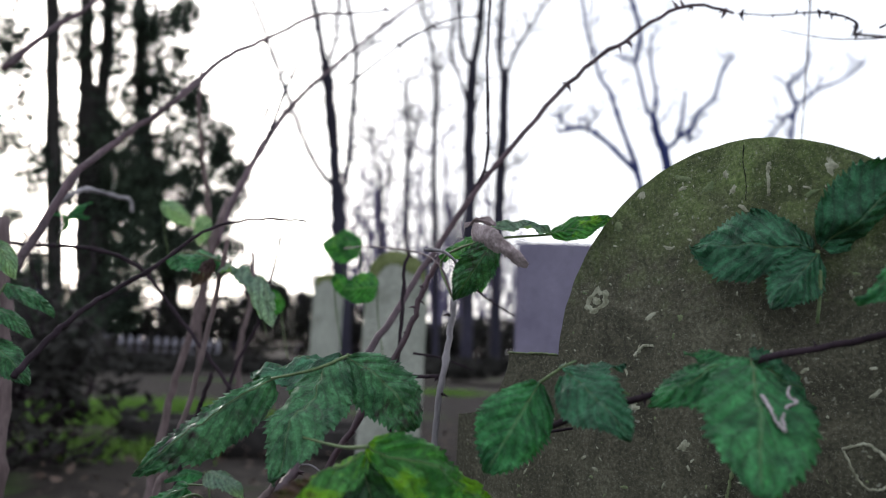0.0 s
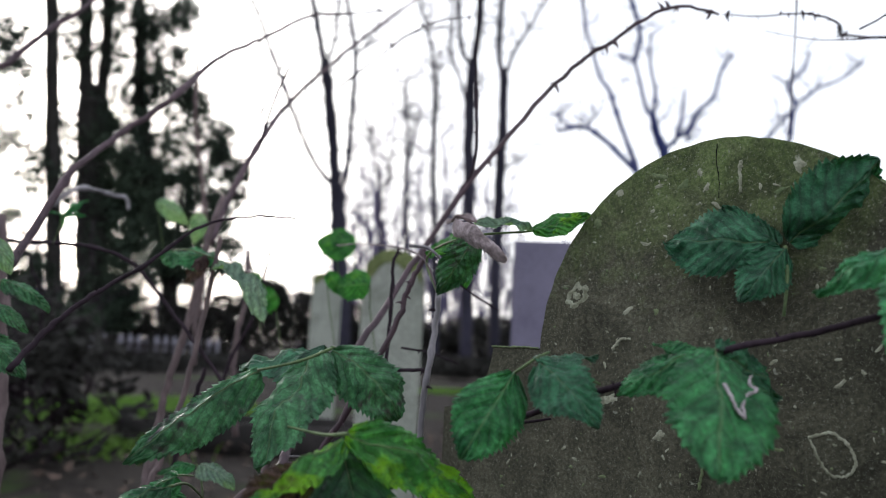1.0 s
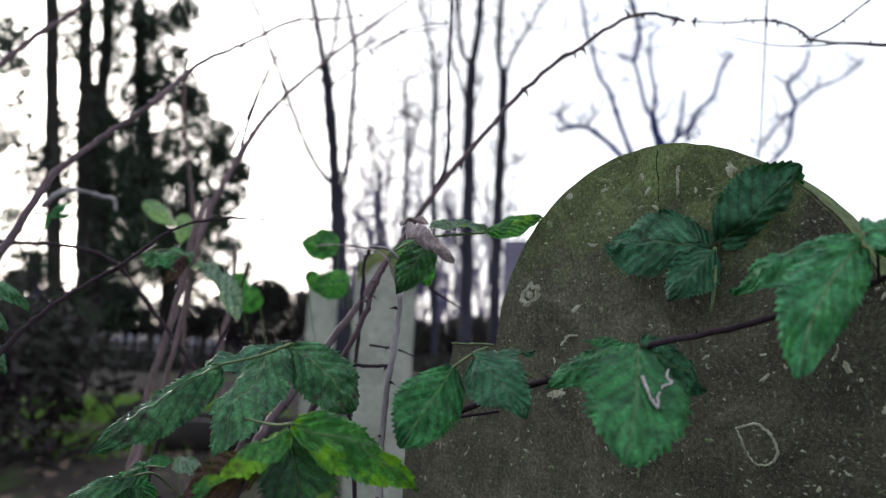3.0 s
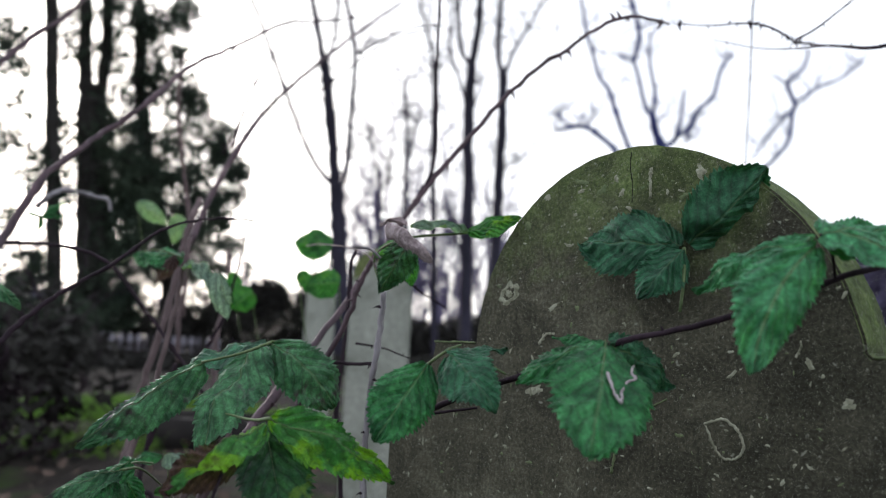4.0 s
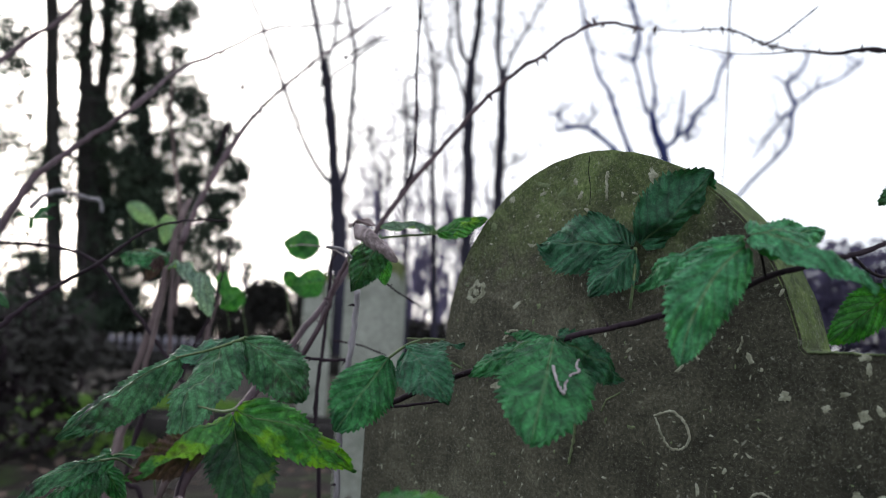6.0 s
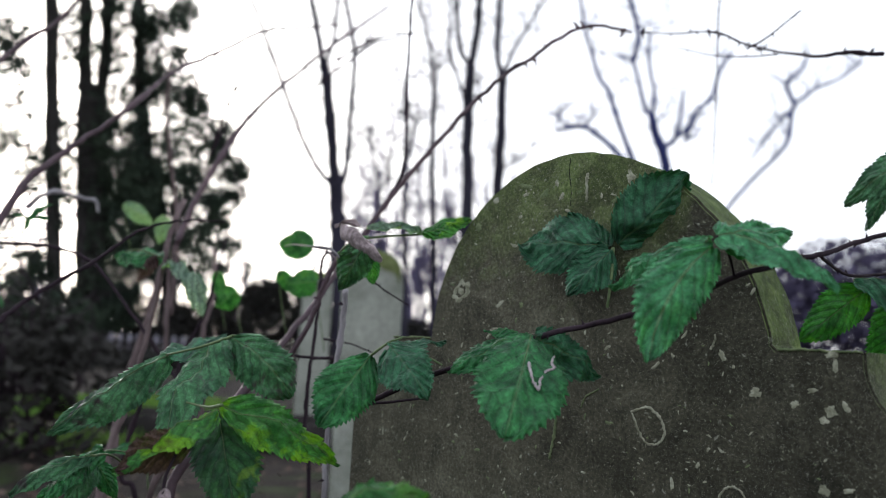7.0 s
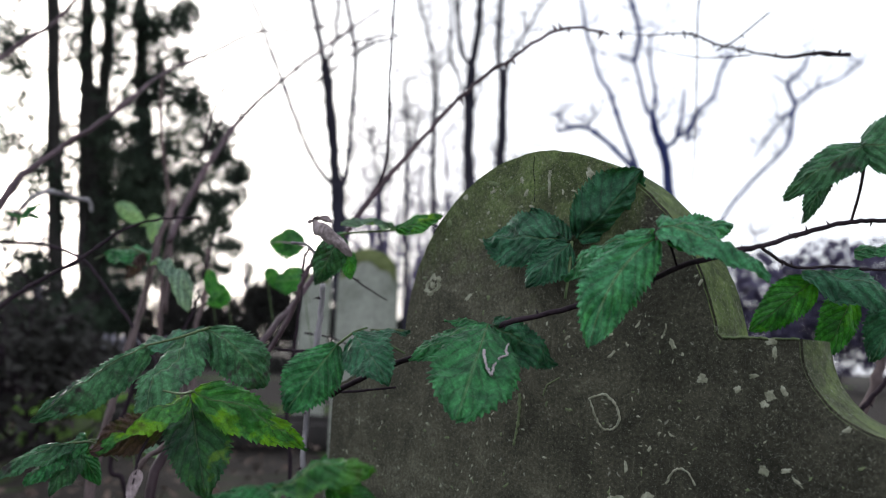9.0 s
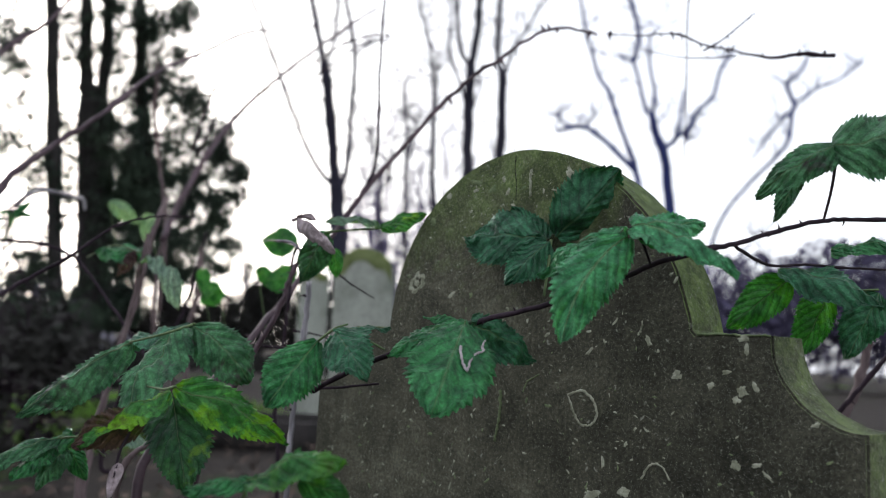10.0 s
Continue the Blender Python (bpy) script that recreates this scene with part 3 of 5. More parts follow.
# ---- trees and far things ----
def twiggy(line, r, count, length, seed, depth=2, rise=0.5, verts=None, faces=None, start=0.25):
    """Fine twigs off a limb, forking again, joined."""
    rnd = random.Random(seed)
    verts, faces = ([] if verts is None else verts), ([] if faces is None else faces)
    for _ in range(count):
        i = rnd.randrange(int(len(line) * start), len(line))
        p = line[i]
        d = Vector((rnd.gauss(0, 1), rnd.gauss(0, 1), rnd.gauss(0.0, 0.5) + rise)).normalized()
        n = length * rnd.uniform(0.5, 1.2)
        sub = [p + d * (n * k / 5) + Vector((rnd.gauss(0, 0.05), rnd.gauss(0, 0.05), 0.10 * k / 5 + rnd.gauss(0, 0.03))) * n for k in range(6)]
        sub[0] = p
        tube_data(sub, r, r * 0.35, 4, 0.1, 1, rnd.randrange(999), verts, faces)
        if depth > 1:
            twiggy(sub, r * 0.6, 3, n * 0.5, rnd.randrange(9999), depth - 1, rise, verts, faces)
    return verts, faces


def bare_tree(label, limbs, material, twigs=30, twig_len=1.0, seed=1, twig_r=0.013, rise=0.5):
    """A leafless tree: trunk first, then its limbs as (points, first radius, last radius), and fine twigs."""
    top = thing("bare_tree", label, "tree", "bare trees behind the graves")
    verts, faces = [], []
    for k, (pts, r0, r1) in enumerate(limbs):
        if k == 0:      # the trunk goes down into the ground
            pts = [(pts[0][0], pts[0][1], -0.25), *pts]
        else:
            r0, r1 = max(r0, 0.05), max(r1, 0.032)
        line = shaken(glide(pts, 6), r0 * 0.10, seed + k)
        piece("limb" if k else "trunk", mesh_of("limb" if k else "trunk", *tube_data(line, r0, r1, 9, 0.08, 2 if k else 0, seed + k), material), top)
        if k:
            twiggy(line, twig_r, max(1, twigs // max(1, len(limbs) - 1)), twig_len, seed + 31 * k, 2, rise, verts, faces)
    if verts:
        piece("twig_mass", mesh_of("twig_mass", verts, faces, material), top, "", "stuff")
    return top


bare_tree("tall forked leafless tree with dark pollarded trunk", [
    ([(-35.69, 26.11, 0.10), (-35.83, 25.71, 4.27), (-35.75, 25.25, 7.31), (-35.55, 24.84, 9.57)], 0.528, 0.403),
    ([(-35.63, 24.84, 9.26), (-35.36, 24.25, 11.77), (-34.96, 23.39, 14.62), (-34.80, 22.97, 15.71)], 0.310, 0.264),
    ([(-34.84, 23.05, 15.49), (-34.66, 22.49, 16.77), (-34.43, 21.89, 18.07), (-34.06, 21.15, 19.69)], 0.186, 0.124),
    ([(-34.75, 23.08, 15.67), (-34.26, 23.12, 16.71), (-33.72, 22.86, 18.19), (-33.18, 22.44, 19.74)], 0.099, 0.078),
    ([(-35.68, 24.67, 9.55), (-35.98, 24.01, 10.18), (-36.21, 23.11, 11.50), (-36.28, 22.10, 13.30), (-36.24, 21.04, 15.17), (-36.12, 19.95, 16.97), (-35.97, 18.89, 18.55)], 0.155, 0.093),
    ([(-35.51, 25.03, 9.19), (-35.13, 25.15, 10.36), (-34.51, 24.74, 13.31), (-33.79, 24.24, 16.00), (-33.51, 23.68, 17.47), (-33.12, 22.71, 19.51)], 0.155, 0.112),
    ([(-33.79, 24.24, 16.00), (-33.43, 24.37, 16.58), (-32.80, 24.90, 17.05)], 0.062, 0.037)], M_BARK, 70, 2.40, 3, 0.026)
bare_tree("slim leafless tree with dark forked trunk", [
    ([(-29.24, 29.03, 0.10), (-29.23, 28.82, 4.40), (-28.86, 28.35, 8.69), (-28.39, 27.59, 12.30), (-27.73, 26.98, 15.10)], 0.348, 0.261),
    ([(-27.75, 27.00, 15.02), (-27.10, 26.70, 16.76), (-26.36, 26.07, 18.95)], 0.203, 0.145),
    ([(-27.77, 26.90, 15.17), (-27.93, 26.37, 15.85), (-27.50, 25.56, 17.95), (-27.34, 25.24, 18.66)], 0.130, 0.101),
    ([(-28.29, 27.30, 13.24), (-28.30, 26.67, 14.55), (-28.35, 26.08, 15.57), (-27.94, 25.71, 16.96), (-27.62, 25.11, 18.41)], 0.093, 0.058),
    ([(-28.18, 27.58, 12.85), (-27.69, 27.59, 13.94), (-27.48, 27.35, 14.86)], 0.072, 0.046),
    ([(-29.24, 28.69, 5.26), (-29.45, 28.22, 6.67), (-29.52, 27.89, 7.80)], 0.072, 0.043)], M_BARK, 60, 2.00, 5, 0.024)
bare_tree("slim leafless tree with a forked crown", [
    ([(-28.89, 30.75, 0.10), (-28.77, 30.43, 6.02), (-28.36, 30.02, 9.52), (-27.81, 29.48, 12.64), (-27.30, 28.89, 15.10)], 0.326, 0.237),
    ([(-27.35, 28.91, 14.96), (-27.31, 28.42, 16.01), (-26.60, 27.71, 18.43), (-26.44, 27.40, 19.16)], 0.163, 0.119),
    ([(-27.29, 28.92, 15.04), (-26.67, 28.94, 16.16), (-25.73, 29.08, 17.46), (-24.70, 29.17, 18.83)], 0.101, 0.059),
    ([(-28.26, 29.95, 10.10), (-27.85, 30.17, 10.63), (-27.49, 30.41, 10.87)], 0.065, 0.030)], M_BARK, 50, 2.00, 8, 0.024)
bare_tree("thin leafless sapling behind the graves", [
    ([(-31.78, 29.27, 0.10), (-31.73, 28.76, 6.59), (-31.42, 28.07, 10.45), (-30.86, 27.44, 13.61)], 0.197, 0.137),
    ([(-30.89, 27.48, 13.47), (-30.44, 26.81, 15.82), (-30.29, 25.99, 17.52), (-30.08, 25.13, 19.16)], 0.106, 0.061),
    ([(-31.08, 27.69, 12.48), (-30.63, 27.43, 14.18), (-30.18, 26.95, 16.10)], 0.067, 0.039)], M_BARK, 44, 1.90, 12, 0.024)
bare_tree("thin leafless sapling before the far woods", [
    ([(-34.33, 29.41, 0.10), (-34.27, 28.90, 6.76), (-33.86, 28.28, 10.80), (-33.48, 27.97, 12.77)], 0.174, 0.111),
    ([(-33.51, 28.00, 12.62), (-33.37, 27.52, 14.10), (-32.88, 27.21, 15.85)], 0.079, 0.048),
    ([(-33.80, 28.24, 11.11), (-33.35, 28.30, 12.34), (-33.11, 28.08, 13.54)], 0.070, 0.044)], M_BARK, 44, 2.00, 14, 0.028)
bare_tree("thin leafless sapling before the far woods", [
    ([(-38.36, 30.83, 0.10), (-38.28, 30.29, 7.19), (-38.02, 29.83, 10.23), (-37.96, 29.29, 12.04)], 0.138, 0.090),
    ([(-38.02, 29.83, 10.23), (-37.55, 30.08, 11.27), (-37.27, 29.80, 12.93)], 0.076, 0.048),
    ([(-37.97, 29.31, 11.95), (-37.93, 28.87, 13.18), (-37.84, 28.64, 13.98)], 0.076, 0.048)], M_BARK, 44, 2.20, 15, 0.028)
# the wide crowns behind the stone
bare_tree("spreading leafless tree with crooked limbs, tinted blue for lens fringes", [
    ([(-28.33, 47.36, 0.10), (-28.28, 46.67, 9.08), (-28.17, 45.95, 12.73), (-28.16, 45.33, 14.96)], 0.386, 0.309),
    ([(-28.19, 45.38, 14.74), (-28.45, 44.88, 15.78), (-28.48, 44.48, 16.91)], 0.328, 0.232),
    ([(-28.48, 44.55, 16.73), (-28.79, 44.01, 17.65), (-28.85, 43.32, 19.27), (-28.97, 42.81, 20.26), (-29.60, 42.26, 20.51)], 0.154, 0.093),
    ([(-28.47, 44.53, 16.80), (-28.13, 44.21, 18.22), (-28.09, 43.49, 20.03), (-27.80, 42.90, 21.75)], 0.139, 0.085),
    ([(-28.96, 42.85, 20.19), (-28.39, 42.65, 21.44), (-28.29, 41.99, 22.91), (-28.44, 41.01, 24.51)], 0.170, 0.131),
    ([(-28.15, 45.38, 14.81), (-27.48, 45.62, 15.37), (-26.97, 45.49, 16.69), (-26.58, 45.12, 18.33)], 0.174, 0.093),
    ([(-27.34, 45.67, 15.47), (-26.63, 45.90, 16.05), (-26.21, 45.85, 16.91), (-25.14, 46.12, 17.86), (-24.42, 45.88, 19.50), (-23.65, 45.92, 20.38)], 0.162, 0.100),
    ([(-26.63, 45.90, 16.05), (-26.75, 45.99, 15.56), (-26.99, 45.98, 15.14)], 0.154, 0.077)], M_BARK_FRINGE, 42, 2.20, 17, 0.042)
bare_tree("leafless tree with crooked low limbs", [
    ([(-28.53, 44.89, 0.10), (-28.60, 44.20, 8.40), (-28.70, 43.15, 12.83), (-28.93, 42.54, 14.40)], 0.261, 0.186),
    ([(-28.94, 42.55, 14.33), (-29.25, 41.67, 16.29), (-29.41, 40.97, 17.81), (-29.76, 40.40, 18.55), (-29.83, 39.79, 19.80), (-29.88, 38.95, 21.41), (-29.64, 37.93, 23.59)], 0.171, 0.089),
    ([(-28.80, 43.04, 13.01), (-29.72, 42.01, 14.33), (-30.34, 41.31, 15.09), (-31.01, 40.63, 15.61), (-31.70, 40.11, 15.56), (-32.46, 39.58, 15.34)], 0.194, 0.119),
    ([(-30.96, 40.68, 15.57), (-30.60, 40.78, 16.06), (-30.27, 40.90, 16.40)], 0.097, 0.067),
    ([(-31.64, 40.16, 15.57), (-32.18, 39.53, 16.11), (-32.31, 39.26, 16.52)], 0.097, 0.060)], M_BARK_FRINGE, 30, 2.00, 19, 0.042)
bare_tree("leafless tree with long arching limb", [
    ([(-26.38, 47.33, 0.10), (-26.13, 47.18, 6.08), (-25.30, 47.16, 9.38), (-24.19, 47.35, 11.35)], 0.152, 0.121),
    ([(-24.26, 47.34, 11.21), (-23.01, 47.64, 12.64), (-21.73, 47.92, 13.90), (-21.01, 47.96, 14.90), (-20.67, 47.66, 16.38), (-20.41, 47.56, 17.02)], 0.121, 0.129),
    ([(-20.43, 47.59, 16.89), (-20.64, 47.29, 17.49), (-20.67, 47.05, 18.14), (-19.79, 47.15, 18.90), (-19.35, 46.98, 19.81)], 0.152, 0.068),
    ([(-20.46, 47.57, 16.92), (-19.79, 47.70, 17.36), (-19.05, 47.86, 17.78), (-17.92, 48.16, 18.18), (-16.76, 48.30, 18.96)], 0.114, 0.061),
    ([(-20.62, 47.63, 16.51), (-21.33, 47.50, 15.96), (-22.19, 47.43, 14.87), (-23.08, 47.32, 13.75)], 0.121, 0.053)], M_BARK_FRINGE, 30, 2.00, 23, 0.042)


def leafy_crown(name, blobs, count, size, material, parent, seed, gap=0.0, freq=0.5, flat=0.6):
    """Many small leaf sprays in lobes, kept only where a noise leaves no gap. blobs: (centre, radii, share)."""
    rnd = random.Random(seed)
    verts, faces = [], []
    weights = [b[2] for b in blobs]
    made = 0
    while made < count:
        c, r, _ = rnd.choices(blobs, weights)[0]
        d = Vector((rnd.gauss(0, 1), rnd.gauss(0, 1), rnd.gauss(0, 1))).normalized() * rnd.random() ** 0.4
        p = Vector((c[0] + d.x * r[0], c[1] + d.y * r[1], c[2] + d.z * r[2]))
        made += 1
        if noise.noise(p * freq) + 0.5 * noise.noise(p * freq * 2.7) < gap:
            continue
        x = Vector((rnd.gauss(0, 1), rnd.gauss(0, 1), rnd.gauss(0, flat))).normalized()
        y = x.cross(Vector((rnd.gauss(0, 1), rnd.gauss(0, 1), rnd.gauss(0, 1)))).normalized()
        s = size * rnd.uniform(0.5, 1.3)
        k = len(verts)
        for ax, ay in ((-1, 0), (-0.3, 0.42), (0.4, 0.3), (1.1, 0), (0.3, -0.4), (-0.4, -0.36)):
            verts.append(tuple(p + x * (s * ax) + y * (s * ay) + x.cross(y) * (s * 0.15 * ax * ax)))
        faces.append((k, k + 1, k + 2, k + 3, k + 4, k + 5))
    return piece(name, mesh_of(name, verts, faces, material, None, False), parent, "", "stuff")


def evergreen(label, trunks, blobs, count, size, seed, gap=0.0, freq=0.6):
    top = thing("evergreen_tree", label, "tree", "dark evergreens")
    for k, (pts, r0, r1) in enumerate(trunks):
        if k == 0:
            pts = [(pts[0][0], pts[0][1], -0.25), *pts]
        piece("trunk", mesh_of("trunk", *tube_data(shaken(glide(pts, 8), r0 * 0.04, seed + k), r0, r1, 10, 0.08, 1, seed + k), M_IVY_BARK), top)
    vs, fs = [], []
    for c, r, _ in blobs:
        twiggy([Vector(c) + Vector((0, 0, dz * r[2])) for dz in (-0.6, -0.3, 0, 0.3, 0.6)], 0.05, 10, max(r) * 0.9, seed + int(10 * r[0]), 2, 0.1, vs, fs, 0.0)
    piece("branch_mass", mesh_of("branch_mass", vs, fs, M_IVY_BARK), top, "", "stuff")
    leafy_crown("foliage", blobs, count, size, M_NEEDLE, top, seed, gap, freq)
    return top


evergreen("tall dark evergreen with twin ivy-clad trunks", [
    ([(-42.57, 15.48, 0.10), (-42.68, 15.07, 3.42), (-42.23, 14.28, 9.17), (-41.57, 13.68, 12.78)], 0.952, 0.698),
    ([(-41.75, 13.61, 12.21), (-41.23, 13.01, 14.60), (-40.77, 12.73, 16.17), (-40.13, 12.24, 18.16)], 0.381, 0.286),
    ([(-41.53, 14.08, 12.43), (-40.87, 13.90, 14.78), (-40.31, 13.58, 16.62), (-39.71, 13.21, 18.39)], 0.317, 0.254)], [
    ((-42.11, 16.18, 5.29), (2.70, 2.16, 4.12), 6), ((-42.53, 15.64, 2.15), (2.54, 2.03, 1.43), 2), ((-41.82, 15.73, 8.49), (2.54, 2.03, 2.54), 3), ((-41.38, 15.61, 10.82), (2.22, 1.78, 1.90), 1.4), ((-41.81, 14.20, 11.17), (1.27, 1.02, 1.90), 0.8), ((-41.05, 14.13, 13.99), (1.27, 1.02, 2.54), 0.7), ((-41.13, 12.32, 15.54), (1.43, 1.14, 1.90), 0.5), ((-40.13, 13.76, 16.92), (1.43, 1.14, 1.59), 0.6), ((-42.43, 12.74, 10.64), (0.95, 0.76, 2.22), 0.3)], 46000, 0.13, 31, -0.10, 1.00)
evergreen("broad dark evergreen with rounded crown", [
    ([(-42.93, 19.80, 0.10), (-43.07, 19.22, 4.46), (-43.03, 17.90, 9.02), (-42.64, 16.71, 12.82), (-41.92, 15.99, 15.95), (-40.91, 15.26, 19.20)], 0.530, 0.265)], [
    ((-42.58, 19.98, 5.80), (2.98, 2.38, 2.98), 4), ((-42.75, 18.38, 9.39), (2.48, 1.99, 2.98), 3), ((-41.72, 20.57, 9.35), (1.99, 1.59, 2.48), 1.6), ((-41.72, 18.89, 12.71), (1.99, 1.59, 1.99), 1.0), ((-41.17, 20.58, 11.71), (1.39, 1.11, 1.49), 0.7), ((-40.92, 21.73, 10.28), (0.99, 0.79, 1.13), 0.45), ((-41.53, 21.33, 8.32), (1.13, 0.90, 1.66), 0.6), ((-40.97, 22.13, 9.05), (0.60, 0.48, 0.73), 0.12), ((-41.54, 22.05, 5.67), (1.13, 0.90, 1.19), 0.4), ((-41.17, 22.89, 4.78), (0.66, 0.53, 0.60), 0.12), ((-42.32, 16.43, 14.27), (1.39, 1.11, 2.98), 0.9), ((-41.71, 17.72, 14.49), (2.05, 1.64, 1.32), 0.7), ((-41.16, 16.90, 16.99), (1.82, 1.46, 1.32), 0.7), ((-40.35, 17.69, 18.15), (1.19, 0.95, 0.86), 0.35), ((-41.43, 15.89, 17.37), (1.32, 1.06, 1.66), 0.6), ((-41.34, 19.11, 13.66), (1.26, 1.01, 0.99), 0.35), ((-41.02, 17.95, 16.16), (0.86, 0.69, 0.73), 0.2)], 52000, 0.13, 37, -0.06, 1.00)
evergreen("straight dark trunk with sparse evergreen boughs", [
    ([(-41.27, 13.18, 0.10), (-41.35, 12.74, 3.71), (-40.95, 12.01, 8.56), (-40.11, 11.24, 12.98), (-38.89, 10.36, 17.09)], 0.425, 0.288)], [
    ((-41.49, 12.60, 1.51), (3.34, 2.67, 1.37), 2.2), ((-41.90, 11.07, 2.75), (1.37, 1.09, 1.21), 0.4), ((-41.65, 11.78, 3.68), (1.52, 1.21, 1.03), 0.7), ((-41.73, 10.83, 5.69), (1.21, 0.97, 1.52), 0.3), ((-41.21, 9.95, 10.10), (1.52, 1.21, 1.67), 0.6), ((-41.20, 11.25, 8.45), (1.21, 0.97, 1.52), 0.5), ((-40.22, 9.22, 14.33), (1.37, 1.09, 2.12), 0.7), ((-40.52, 10.24, 12.51), (0.76, 0.61, 1.21), 0.15), ((-40.88, 12.64, 7.83), (0.76, 0.61, 2.43), 0.4)], 18000, 0.13, 41, -0.02, 1.00)


def thicket(label, blobs, count, size, seed, material=M_BRUSH, gap=-0.15):
    """A low dark bush: stems and many small leaves over the ground."""
    top = thing("bush", label, "bush", "dark bushes")
    vs, fs = [], []
    for c, r, _ in blobs:
        foot = Vector((c[0], c[1], 0.0))
        twiggy([foot + Vector((0, 0, 0.1 * k)) for k in range(4)], 0.014, 10, max(0.5, c[2] + r[2] * 0.6), seed + int(100 * r[0]), 2, 1.0, vs, fs, 0.0)
    piece("stem_mass", mesh_of("stem_mass", vs, fs, M_TWIG), top, "", "stuff")
    leafy_crown("leaves", blobs, count, size, material, top, seed, gap, 1.5)
    return top


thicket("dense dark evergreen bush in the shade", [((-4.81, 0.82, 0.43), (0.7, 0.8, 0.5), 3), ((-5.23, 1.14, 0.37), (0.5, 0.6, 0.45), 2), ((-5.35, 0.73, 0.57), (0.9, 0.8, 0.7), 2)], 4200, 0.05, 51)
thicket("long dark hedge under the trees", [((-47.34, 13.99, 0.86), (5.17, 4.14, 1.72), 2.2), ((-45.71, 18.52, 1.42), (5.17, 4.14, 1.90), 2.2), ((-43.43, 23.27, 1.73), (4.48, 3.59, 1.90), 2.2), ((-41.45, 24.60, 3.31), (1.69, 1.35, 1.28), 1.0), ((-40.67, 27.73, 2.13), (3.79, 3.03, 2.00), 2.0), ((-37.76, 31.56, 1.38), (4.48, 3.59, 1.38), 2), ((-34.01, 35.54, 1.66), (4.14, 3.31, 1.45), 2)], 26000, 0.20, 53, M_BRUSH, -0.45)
# low dark growth added where the ground lies dark with shade and ivy
thicket("low ivy-covered bank added to darken the shaded ground under the trees", [((-18.63, 5.25, 0.21), (1.52, 1.21, 0.41), 2), ((-19.75, 7.98, 0.14), (1.82, 1.46, 0.29), 2), ((-20.33, 11.31, 0.16), (2.15, 1.72, 0.31), 2), ((-18.67, 13.82, 0.22), (1.99, 1.59, 0.33), 2), ((-16.76, 16.04, 0.41), (1.66, 1.32, 0.33), 1.5), ((-14.98, 17.71, 0.58), (1.99, 1.59, 0.33), 1.5)], 15000, 0.09, 55, M_BRUSH, -0.45)
thicket("leafless hedge beyond the gravestone, coloured mauve-brown for haze", [((-16.88, 35.30, 3.15), (3.31, 2.65, 3.03), 3), ((-13.89, 36.56, 3.62), (3.31, 2.65, 3.03), 3), ((-11.03, 37.52, 3.80), (4.14, 3.31, 3.03), 3), ((-7.98, 38.32, 3.73), (4.41, 3.53, 3.03), 2), ((-19.50, 33.95, 2.52), (3.31, 2.65, 1.93), 2)], 12000, 0.22, 54, M_FARWOOD_HAZE, -0.90)


def far_woods():
    """A haze of bare crowns along the skyline; the haze is in their pale violet colour."""
    rnd = random.Random(61)
    verts, faces = [], []
    for k in range(225):
        an = radians(rnd.uniform(-35, 95) if k < 150 else rnd.uniform(41, 54))
        d = rnd.uniform(75, 115)
        x, y = -math.sin(an) * d, math.cos(an) * d
        h = rnd.uniform(8, 15) if k < 150 else rnd.uniform(13, 25)
        line = [Vector((x + rnd.gauss(0, 0.2) * i, y + rnd.gauss(0, 0.2) * i, h * i / 6)) for i in range(7)]
        tube_data(line, 0.22, 0.06, 5, 0.1, 0, k, verts, faces)
        twiggy(line, 0.045, 13, 3.4, 700 + k, 2, 0.6, verts, faces, 0.3)
    tagged(new("far_woods", mesh_of("far_woods", verts, faces, M_FARWOOD_HAZE)), "leafless woods on the skyline, coloured violet-brown for haze", "woods", "", "stuff")


far_woods()


